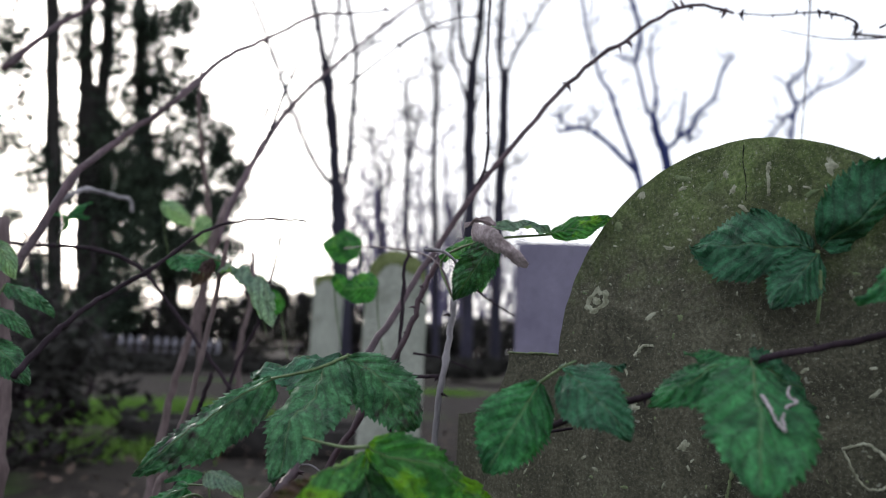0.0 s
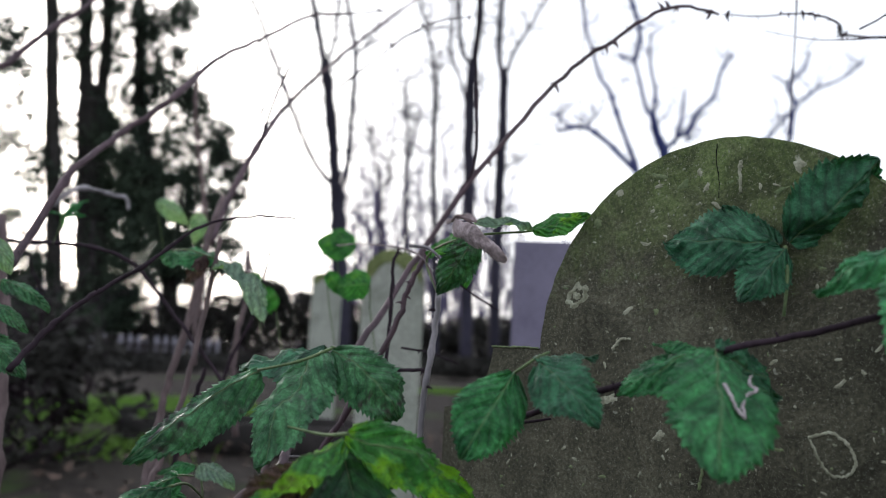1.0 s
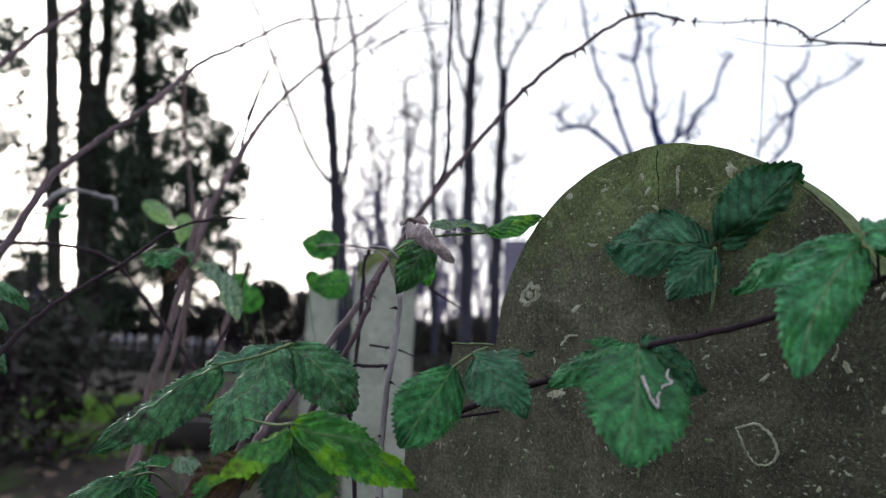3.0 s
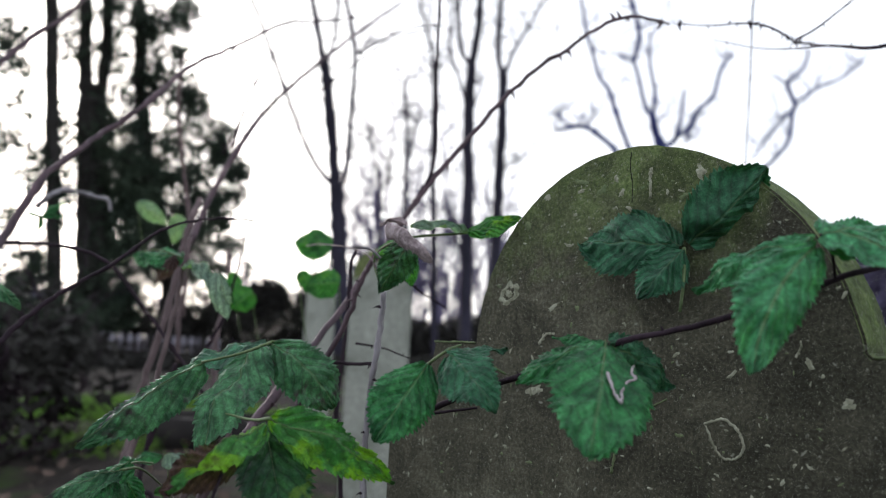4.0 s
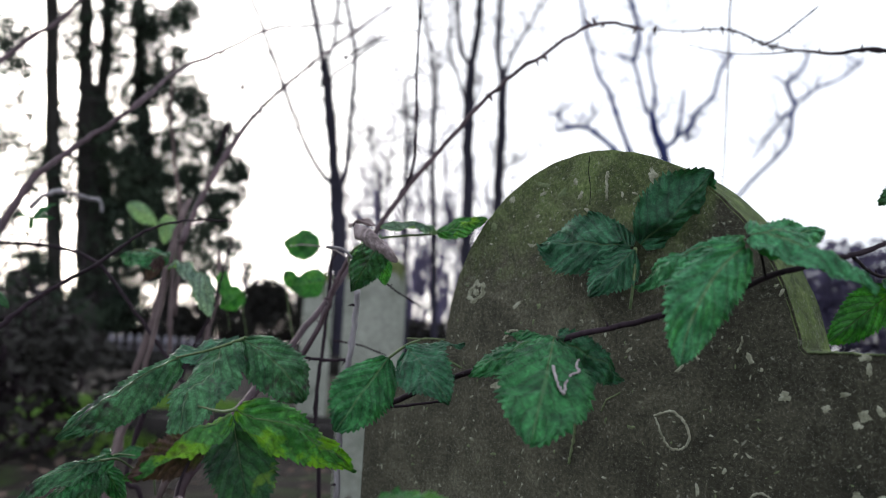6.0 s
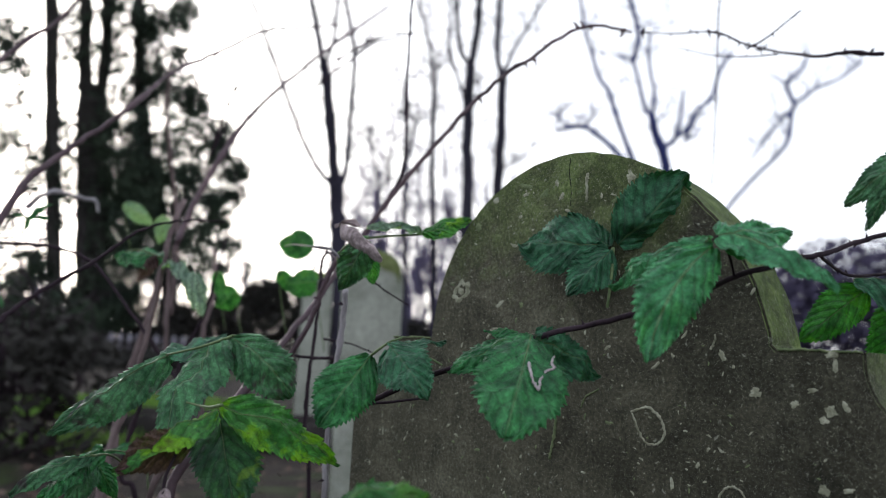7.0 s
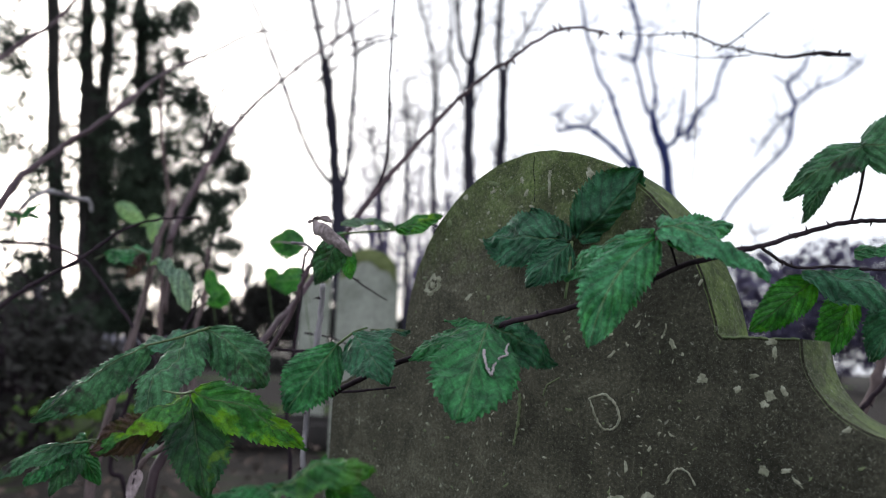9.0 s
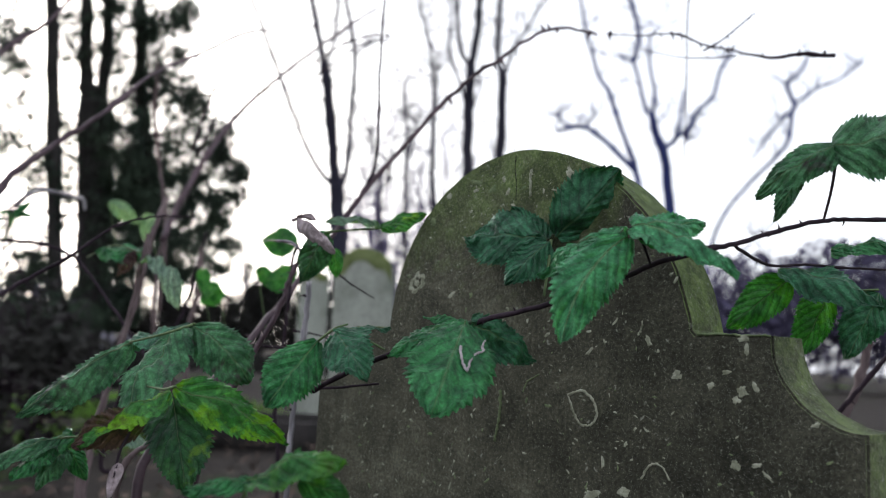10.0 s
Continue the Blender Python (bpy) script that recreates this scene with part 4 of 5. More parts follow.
def slab_stone(name, label, centre, width, height, thick, material, yaw=0.0, lean=0.0, crown="flat", group="old graves"):
    """A standing gravestone with softened edges; crown: flat, round or shouldered."""
    top = thing(name, label, "gravestone", group)
    n, out = 20, [(-width / 2, -0.15)]
    for k in range(n + 1):
        u = -1 + 2 * k / n
        drop = {"flat": 0.004, "round": 0.5 * width, "shouldered": 0.22 * width}[crown]
        out.append((u * width / 2, height - drop * (1 - math.sqrt(max(0.0, 1 - u * u)))))
    out.append((width / 2, -0.15))
    bm = bmesh.new()
    face = bm.faces.new([bm.verts.new((px, -thick / 2, pz)) for px, pz in out])
    ext = bmesh.ops.extrude_face_region(bm, geom=[face])
    bmesh.ops.translate(bm, verts=[v for v in ext["geom"] if isinstance(v, bmesh.types.BMVert)], vec=(0, thick, 0))
    bmesh.ops.recalc_face_normals(bm, faces=bm.faces)
    bmesh.ops.bevel(bm, geom=[ed for ed in bm.edges if abs(ed.verts[0].co.y - ed.verts[1].co.y) < 1e-6], offset=0.006, segments=2, affect="EDGES")
    me = bpy.data.meshes.new("slab")
    bm.to_mesh(me)
    bm.free()
    me.materials.append(material)
    piece("slab", me, top)
    if crown != "flat":
        verts, faces, arc = [], [], out[2:-2]
        for k, (px, pz) in enumerate(arc):
            grow = 0.012 + 0.006 * noise.noise(Vector((px * 30, pz * 30, width)))
            low = 0.06 + 0.05 * noise.noise(Vector((px * 14, 3, width)))
            for dy, dz in ((-thick / 2 - 0.004, -low), (-thick / 2 - 0.006, grow * 0.6), (0, grow), (thick / 2 + 0.006, grow * 0.6), (thick / 2 + 0.004, -low)):
                verts.append((px, dy, pz + dz))
        for k in range(len(arc) - 1):
            faces += [(k * 5 + q, k * 5 + q + 5, k * 5 + q + 6, k * 5 + q + 1) for q in range(4)]
        piece("moss_cap", mesh_of("moss_cap", verts, faces, M_MOSS), top, "yellowish green moss along the top")
    top.matrix_basis = pose(centre[0], centre[1], 0, lean, 0, yaw)
    return top


slab_stone("old_gravestone", "pale green-stained upright gravestone among the brambles", (-2.83, 1.98), 0.31, 1.28, 0.09, M_OLDGRAVE, 47, 2, "round")
slab_stone("old_gravestone", "narrow pale gravestone stained with algae", (-6.17, 3.93), 0.28, 1.49, 0.10, M_OLDGRAVE, 47, -1, "shouldered")
slab_stone("slate_gravestone", "smooth lavender-grey slate gravestone with square top", (-2.23, 2.56), 0.47, 1.37, 0.07, M_SLATE, 40, 0, "flat")


def kerb(centre, length, yaw, height=0.16, label="low dark damp stone kerb of a grave plot"):
    top = thing("grave_kerb", label, "kerb", "grave kerbs")
    bm = bmesh.new()
    bmesh.ops.create_cube(bm, size=1.0)
    bmesh.ops.scale(bm, vec=(length, 0.14, height + 0.1), verts=bm.verts)
    bmesh.ops.bevel(bm, geom=list(bm.edges), offset=0.018, segments=2, affect="EDGES")
    bmesh.ops.subdivide_edges(bm, edges=[ed for ed in bm.edges if ed.calc_length() > length * 0.8], cuts=10)
    for v in bm.verts:
        v.co += Vector((0, 1, 1)) * (0.012 * noise.noise(v.co * 5))
    me = bpy.data.meshes.new("kerb_stone")
    bm.to_mesh(me)
    bm.free()
    me.materials.append(M_KERB)
    for p in me.polygons:
        p.use_smooth = True
    piece("kerb_stone", me, top)
    top.matrix_basis = pose(centre[0], centre[1], height / 2 - 0.05, 0, 0, yaw)


for c, n, yaw, h in (((-1.620, 0.928, 0.524), 1.2, 45, 0.18), ((-4.9, 2.6, 0), 2.2, 45, 0.20), ((-2.2, 4.6, 0), 2.2, 40, 0.35), ((-6.00, 3.22, 0.55), 2.0, 47, 0.16)):
    kerb(c, n, yaw, h)


def picket_fence(first, last, count):
    top = thing("picket_fence", "low white-painted picket fence far under the trees", "fence")
    a0, b0 = Vector((first[0], first[1], 0)), Vector((last[0], last[1], 0))
    d = (b0 - a0) / (count - 1)
    yaw = math.degrees(math.atan2(d.y, d.x))
    bm = bmesh.new()
    shape = [(-0.10, 0.0), (0.10, 0.0), (0.10, 0.80), (0.05, 0.89), (-0.05, 0.89), (-0.10, 0.80)]
    face = bm.faces.new([bm.verts.new((px, 0, pz)) for px, pz in shape])
    ext = bmesh.ops.extrude_face_region(bm, geom=[face])
    bmesh.ops.translate(bm, verts=[v for v in ext["geom"] if isinstance(v, bmesh.types.BMVert)], vec=(0, 0.02, 0))
    bmesh.ops.recalc_face_normals(bm, faces=bm.faces)
    picket = bpy.data.meshes.new("picket")
    bm.to_mesh(picket)
    bm.free()
    picket.materials.append(M_FENCE)
    for k in range(count):
        piece("picket", picket, top).matrix_basis = Matrix.Translation(a0 + d * k) @ pose(0, 0, 0, 0, random.uniform(-2, 2), yaw)
    for z in (0.14, 0.44):
        piece("rail", mesh_of("rail", *tube_data([a0 + Vector((0.10, -0.04, z)), (a0 + b0) / 2 + Vector((0.10, -0.04, z - 0.02)), b0 + Vector((0.10, -0.04, z))], 0.09, 0.09, 4), M_KERB, None, False), top)
    for k in range(0, count, 6):
        p = a0 + d * k + Vector((0, 0.06, 0))
        piece("post", mesh_of("post", *tube_data([p + Vector((0, 0, z)) for z in (-0.1, 0.5, 0.97)], 0.11, 0.10, 6), M_KERB, None, False), top)


picket_fence((-37.02, 13.31), (-34.82, 18.19), 15)


def grass_tufts():
    """Blades of winter grass round the graves."""
    rnd = random.Random(71)
    verts, faces = [], []
    patches = [((-7.86, 2.96, 0.00), 0.95, 22000), ((-8.78, 3.61, 0.00), 0.7, 900), ((-11.45, 10.69, -0.00), 0.7, 700), ((-17.27, 45.53, 0.00), 0.6, 900), ((-5.60, 1.58, 0.00), 0.6, 500)]
    for c, r, count in patches:
        for _ in range(count):
            x, y = c[0] + rnd.gauss(0, r * 0.5), c[1] + rnd.gauss(0, r * 0.5)
            an, h, w = rnd.uniform(0, 6.28), rnd.uniform(0.05, 0.15), 0.006
            lx, ly = rnd.gauss(0, 0.05), rnd.gauss(0, 0.05)
            k = len(verts)
            cx, cy = math.cos(an) * w, math.sin(an) * w
            verts += [(x - cx, y - cy, -0.03), (x + cx, y + cy, -0.03), (x + lx * 0.4 + cx * 0.8, y + ly * 0.4 + cy * 0.8, h * 0.6), (x + lx * 0.4 - cx * 0.8, y + ly * 0.4 - cy * 0.8, h * 0.6), (x + lx, y + ly, h)]
            faces += [(k, k + 1, k + 2, k + 3), (k + 3, k + 2, k + 4)]
    tagged(new("grass", mesh_of("grass", verts, faces, M_GRASS, None, False)), "patches of bright green winter grass", "grass", "", "stuff")


def leaf_litter():
    rnd = random.Random(73)
    verts, faces = [], []
    for _ in range(3500):
        d, an = rnd.uniform(0.8, 9), radians(rnd.uniform(-20, 100))
        p = Vector((0.4 - math.sin(an) * d, -0.6 + math.cos(an) * d, 0.025 + rnd.uniform(0, 0.05)))
        x = Vector((rnd.gauss(0, 1), rnd.gauss(0, 1), rnd.gauss(0, 0.35))).normalized()
        y = x.cross(Vector((rnd.gauss(0, 0.3), rnd.gauss(0, 0.3), 1))).normalized()
        s, k = rnd.uniform(0.02, 0.045), len(verts)
        for ax, ay, az in ((-1, 0, 0.2), (-0.2, 0.55, 0), (0.5, 0.4, 0.1), (1, 0, 0.3), (0.4, -0.45, 0), (-0.3, -0.5, 0.1)):
            verts.append(tuple(p + x * (s * ax) + y * (s * ay) + Vector((0, 0, s * az))))
        faces.append((k, k + 1, k + 2, k + 3, k + 4, k + 5))
    tagged(new("leaf_litter", mesh_of("leaf_litter", verts, faces, M_LITTER, None, False)), "brown fallen leaves scattered on the ground", "leaves", "", "stuff")


grass_tufts()
leaf_litter()

# ---- bramble canes and twigs ----
G = "bramble canes"
cane("bramble_cane", [(-0.433, -0.208, 0.586), (-0.460, -0.153, 0.647), (-0.488, -0.113, 0.682), (-0.527, 0.004, 0.792), (-0.554, 0.111, 0.910), (-0.521, 0.208, 1.067), (-0.454, 0.306, 1.221), (-0.384, 0.358, 1.293), (-0.316, 0.415, 1.349), (-0.281, 0.503, 1.359)], 0.0074, 0.0022, M_CANE,
                 "thick purple-brown bramble cane arching over the graves", "bramble", G, 22, 0.008, 6, 3, 7, (7, 8, 9, 10, 11), True)
cane("bramble_cane", [(-0.536, 0.185, 1.034), (-0.524, 0.201, 1.077), (-0.538, 0.217, 1.159), (-0.551, 0.222, 1.251), (-0.552, 0.223, 1.332), (-0.542, 0.214, 1.438)], 0.0028, 0.0018, M_TWIG,
     "thin dark side shoot rising from a bramble cane", "bramble", G, 6, 0.006, 4, 5)
cane("bramble_cane", [(0.097, 0.611, 1.260), (0.042, 0.610, 1.275), (-0.010, 0.612, 1.282), (-0.244, 0.932, 1.447), (-0.130, 0.609, 1.334), (-0.173, 0.600, 1.360), (-0.256, 0.595, 1.378), (-0.305, 0.563, 1.384)], 0.0034, 0.0008, M_TWIG,
     "dark thorny bramble tip hanging across the sky", "bramble", G, 24, 0.0075, 5, 7, 7, (3, 5, 7))
cane("bramble_twig", [(-0.060, 0.598, 1.293), (-0.117, 0.604, 1.304), (-0.176, 0.604, 1.320), (-0.243, 0.592, 1.347)], 0.0013, 0.0005, M_TWIG, "fine side twig of a bramble tip", "twig", G, 3, 0.004, 2, 8)
cane("bramble_twig", [(-0.280, 0.827, 1.559), (-0.296, 0.841, 1.515), (-0.325, 0.890, 1.399), (-0.359, 0.944, 1.260), (-0.383, 0.978, 1.172)], 0.0016, 0.0010, M_TWIG, "thin straight hanging twig", "twig", G, 4, 0.004, 5, 9)
cane("bramble_twig", [(-0.937, 1.004, 1.760), (-0.969, 1.045, 1.634), (-1.003, 1.088, 1.472), (-1.030, 1.123, 1.302)], 0.0013, 0.0008, M_TWIG, "thin straight hanging twig", "twig", G, 3, 0.004, 5, 10)
cane("bramble_twig", [(-0.055, 0.480, 1.265), (-0.030, 0.486, 1.276), (-0.003, 0.490, 1.293), (0.023, 0.493, 1.310)], 0.0015, 0.0007, M_TWIG, "fine side twig rising from a bramble tip", "twig", G, 4, 0.005, 2, 101)
cane("bramble_twig", [(-0.922, 0.055, 1.142), (-0.908, 0.059, 1.186), (-0.888, 0.064, 1.239), (-0.878, 0.069, 1.262), (-0.868, 0.072, 1.283)], 0.0024, 0.0012, M_TWIG, "thin upright shoot with a swollen node", "twig", G, 4, 0.006, 3, 102, 7, (3,))
cane("bramble_twig", [(-0.835, 0.267, 1.365), (-0.811, 0.286, 1.386), (-0.782, 0.311, 1.408), (-0.749, 0.341, 1.423), (-0.719, 0.372, 1.429)], 0.0018, 0.0010, M_TWIG, "thin arching twig with thorns", "twig", G, 6, 0.006, 3, 103, 7, (0, 2, 4))
cane("bramble_twig", [(-0.783, 0.053, 1.215), (-0.789, 0.064, 1.178), (-0.798, 0.071, 1.134)], 0.0010, 0.0008, M_TWIG, "short hanging tendril of a bramble", "twig", G, 2, 0.006, 1, 104)
cane("bramble_cane", [(-0.470, -0.110, 0.60), (-0.420, -0.080, 0.73), (-0.388, -0.050, 0.822), (-0.383, -0.045, 0.851), (-0.372, -0.036, 0.887), (-0.365, -0.030, 0.904)], 0.0042, 0.0030, M_CANE, "dark brown cane close beside the thick one", "bramble", G, 12, 0.007, 3, 105, root=True)
cane("dead_bramble", [(-0.437, -0.233, 0.581), (-0.430, -0.195, 0.641), (-0.427, -0.179, 0.690), (-0.429, -0.178, 0.732)], 0.0042, 0.0030, M_BROWN, "dry brown stem under the leaves", "bramble", "dead brambles", 3, 0.005, 3, 107, root=True)
cane("dead_bramble", [(-0.817, -0.139, 0.554), (-0.820, -0.126, 0.604), (-0.818, -0.102, 0.691), (-0.812, -0.081, 0.818), (-0.797, -0.072, 0.947)], 0.0058, 0.0036, M_BROWN, "dry violet brown leaning stem", "bramble", "dead brambles", 0, 0, 4, 108, root=True)
cane("bramble_cane", [(-0.785, -0.369, 0.866), (-0.811, -0.332, 0.933), (-0.828, -0.288, 1.017), (-0.861, -0.209, 1.096), (-0.872, -0.137, 1.165), (-0.931, -0.038, 1.274), (-1.003, 0.082, 1.365), (-1.011, 0.199, 1.454), (-1.022, 0.296, 1.493), (-1.032, 0.402, 1.538)],
     0.0060, 0.0016, M_CANE, "long purple-brown bramble cane arching up to the sky", "bramble", G, 14, 0.006, 6, 11, 7, (6, 7, 9))
cane("bramble_cane", [(-1.408, 0.226, 1.012), (-1.457, 0.303, 1.171), (-1.492, 0.390, 1.316), (-1.532, 0.473, 1.426), (-1.531, 0.535, 1.503), (-1.575, 0.674, 1.642), (-1.649, 0.845, 1.794), (-1.738, 1.107, 2.025)], 0.0080, 0.0042, M_CANE,
     "long bramble cane arching away from the path", "bramble", G, 12, 0.009, 5, 13, 7, (3, 4, 5, 6))
cane("bramble_cane", [(-1.596, -0.212, 1.357), (-1.636, -0.105, 1.495), (-1.649, -0.042, 1.562), (-1.649, 0.017, 1.657)], 0.0065, 0.0045, M_CANE, "purple-brown bramble cane high over the graves", "bramble", G, 5, 0.008, 3, 15)
cane("bramble_cane", [(-1.521, 0.637, 1.524), (-1.498, 0.774, 1.662), (-1.504, 0.882, 1.759), (-1.486, 1.029, 1.829)], 0.0034, 0.0020, M_TWIG, "thin bramble shoot with swollen nodes", "bramble", G, 4, 0.006, 4, 17)
cane("bramble_cane", [(-1.522, 0.352, 1.279), (-1.522, 0.399, 1.399), (-1.527, 0.435, 1.505), (-1.533, 0.525, 1.665)], 0.0032, 0.0018, M_TWIG, "thin bramble shoot with swollen nodes", "bramble", G, 4, 0.006, 4, 18)
cane("bramble_cane", [(-1.190, -0.277, 0.939), (-1.128, -0.200, 0.940), (-1.070, -0.149, 0.933), (-1.015, -0.107, 0.905), (-0.932, -0.077, 0.831), (-0.846, -0.054, 0.760), (-0.788, -0.032, 0.701)], 0.0036, 0.0030, M_TWIG,
     "dark bent bramble twig among the leaves", "bramble", G, 6, 0.005, 4, 19)
cane("bramble_cane", [(-0.629, -0.400, 0.742), (-0.643, -0.369, 0.777), (-0.645, -0.342, 0.807), (-0.644, -0.308, 0.837), (-0.642, -0.248, 0.880), (-0.639, -0.199, 0.925), (-0.630, -0.160, 0.946), (-0.549, -0.154, 0.945), (-0.493, -0.134, 0.941)], 0.0040, 0.0010, M_TWIG,
     "slender dark bramble shoot with a thin tip", "bramble", G, 6, 0.004, 4, 21)
cane("dead_bramble", [(-1.086, -0.028, 0.464), (-1.117, -0.000, 0.593), (-1.129, 0.020, 0.700), (-1.124, 0.056, 0.858), (-1.143, 0.086, 0.990), (-1.168, 0.121, 1.082)], 0.0085, 0.006, M_BROWN, "dry brown upright bramble stem", "bramble", "dead brambles", 0, 0, 4, 23, root=True)
cane("dead_bramble", [(-0.863, -0.057, 0.504), (-0.881, -0.080, 0.548), (-0.849, -0.068, 0.684), (-0.836, -0.057, 0.744)], 0.0050, 0.0034, M_TWIG, "thin dark dead bramble stem", "bramble", "dead brambles", 2, 0.004, 3, 24, root=True)
cane("dead_bramble", [(-0.956, 0.036, 0.700), (-0.951, 0.050, 0.759), (-0.937, 0.076, 0.827), (-0.925, 0.088, 0.912), (-0.931, 0.104, 0.984)], 0.0034, 0.0015, M_TWIG, "thin dark dead bramble stem", "bramble", "dead brambles", 3, 0.004, 3, 25)
cane("dead_bramble", [(-1.453, 0.360, 0.561), (-1.473, 0.347, 0.756), (-1.461, 0.363, 0.901), (-1.498, 0.379, 1.022)], 0.008, 0.005, M_BROWN, "dry pinkish-brown upright bramble stem", "bramble", "dead brambles", 0, 0, 4, 26)
cane("dead_bramble", [(-1.780, 0.403, 0.845), (-1.764, 0.390, 1.104), (-1.750, 0.344, 1.293), (-1.726, 0.307, 1.446), (-1.694, 0.290, 1.566)], 0.0065, 0.004, M_BROWN, "dry violet brown upright stem", "bramble", "dead brambles", 0, 0, 4, 27)
cane("dead_bramble", [(-1.690, 0.359, 0.719), (-1.693, 0.346, 0.903), (-1.676, 0.352, 1.060), (-1.582, 0.430, 1.336)], 0.006, 0.004, M_BROWN, "dry violet brown leaning stem", "bramble", "dead brambles", 0, 0, 4, 28)
cane("dead_bramble", [(-0.460, 0.013, 0.566), (-0.496, 0.022, 0.667), (-0.507, 0.032, 0.753), (-0.512, 0.041, 0.827), (-0.524, 0.051, 0.903), (-0.525, 0.061, 0.929)], 0.0036, 0.0022, M_TWIG, "thin dark thorny bramble stem", "bramble", "dead brambles", 8, 0.005, 4, 29, root=True)
cane("dead_bramble", [(-1.522, -0.093, 1.062), (-1.512, -0.072, 1.090), (-1.500, -0.041, 1.108), (-1.480, 0.021, 1.099), (-1.472, 0.044, 1.097), (-1.473, 0.053, 1.071)], 0.006, 0.004, M_STALK, "curled violet-brown dry tendril", "bramble", "dead brambles", 0, 0, 2, 30)
cane("dead_bramble", [(-0.939, -0.313, 0.545), (-0.959, -0.313, 0.698), (-0.974, -0.319, 0.810), (-0.989, -0.335, 0.958)], 0.011, 0.009, M_BROWN, "dry brown upright bramble stem", "bramble", "dead brambles", 0, 0, 3, 32, root=True)
cane("dead_bramble", [(0.047, 0.734, 0.683), (0.075, 0.748, 0.747), (0.089, 0.752, 0.811), (0.091, 0.750, 0.865)], 0.008, 0.006, M_BROWN, "pale dry broken stem behind the gravestone", "bramble", "dead brambles", 0, 0, 3, 33)
cane("dead_bramble", [(0.107, 0.543, 0.693), (0.146, 0.560, 0.750), (0.192, 0.576, 0.815)], 0.004, 0.003, M_TWIG, "thin dark dead bramble stem", "bramble", "dead brambles", 2, 0.005, 3, 34)
cane("dead_bramble", [(-0.320, -0.063, 0.596), (-0.337, -0.051, 0.665), (-0.340, -0.046, 0.732), (-0.330, -0.048, 0.780), (-0.320, -0.052, 0.821), (-0.310, -0.058, 0.851)], 0.0040, 0.0036, M_STALK, "pale shiny dry stalk with thorns", "bramble", "dead brambles", 9, 0.008, 3, 35, root=True)
cane("bramble_twig", [(-0.412, -0.059, 0.765), (-0.379, -0.047, 0.764), (-0.344, -0.042, 0.766)], 0.0020, 0.0022, M_TWIG, "short thorny bramble side twig", "twig", G, 3, 0.005, 1, 36)
cane("bramble_twig", [(-0.457, 0.017, 0.790), (-0.425, 0.042, 0.785), (-0.395, 0.063, 0.773)], 0.0016, 0.0008, M_TWIG, "short thorny bramble side twig", "twig", G, 3, 0.004, 1, 37)
cane("bramble_twig", [(-0.372, 0.021, 0.878), (-0.354, 0.046, 0.858), (-0.334, 0.070, 0.841)], 0.0014, 0.0008, M_TWIG, "short dark side twig", "twig", G, 2, 0.004, 1, 38)
cane("bramble_cane", [(-0.114, -0.175, 0.724), (-0.074, -0.169, 0.743), (-0.004, -0.160, 0.768), (0.031, -0.143, 0.782), (0.061, -0.126, 0.797), (0.120, -0.107, 0.813), (0.174, -0.091, 0.831), (0.214, -0.077, 0.849), (0.244, -0.049, 0.863), (0.259, -0.019, 0.872), (0.273, 0.030, 0.889), (0.295, 0.070, 0.902), (0.309, 0.108, 0.907), (0.344, 0.172, 0.913)],
                  0.0028, 0.0019, M_TWIG, "dark thorny bramble cane trailing across the gravestone", "bramble", G, 22, 0.0045, 6, 41, 6)
cane("bramble_twig", [(-0.149, -0.154, 0.724), (-0.139, -0.123, 0.726), (-0.130, -0.078, 0.731)], 0.0017, 0.0012, M_TWIG, "short dark twig beside the stone", "twig", G, 2, 0.003, 1, 43)
cane("bramble_twig", [(0.249, -0.002, 0.873), (0.240, 0.051, 0.869), (0.238, 0.095, 0.867), (0.248, 0.143, 0.873), (0.262, 0.203, 0.876), (0.288, 0.286, 0.881)], 0.0016, 0.0012, M_TWIG, "thin bramble shoot behind the stone", "twig", G, 5, 0.004, 2, 44)

# ---- leaves ----
# three-part leaf hanging low by the cane
spray = thing("bramble_leaf", "grey-green three-part bramble leaf with toothed edges", "leaf", "bramble leaves")
leaflet(spray, (-0.239, -0.249, 0.784), (-0.208, -0.193, 0.726), facing(0.9, -0.1, 0.7), 0.72, M_LEAF_GREY, -0.3, 0.20, 13, 0.02, 0, 1, "dark grey-green toothed leaflet", peak=1.0)
leaflet(spray, (-0.246, -0.254, 0.782), (-0.226, -0.324, 0.685), (0.35, -1.0, 0.45), 0.57, M_LEAF_GREY, -0.25, 0.10, 14, 0.02, 0, 2, peak=0.92)
leaflet(spray, (-0.276, -0.299, 0.763), (-0.329, -0.389, 0.681), facing(1.0, -0.25, 0.45), 0.36, M_LEAF_GREY, -0.75, 0.06, 16, 0.01, 0, 3, "leaflet folded along its rib", rumple=0.35)
leaflet(spray, (-0.258, -0.241, 0.783), (-0.376, -0.261, 0.760), facing(0.4, 0, 1), 0.45, M_LEAF_SHADED, -0.3, 0.05, 12, 0.02, 0, 4)
stalk(spray, [(-0.240, -0.250, 0.785), (-0.239, -0.283, 0.773), (-0.276, -0.301, 0.763)], 0.0013)
stalk(spray, [(-0.244, -0.247, 0.786), (-0.268, -0.217, 0.783), (-0.350, -0.136, 0.772)], 0.0014)
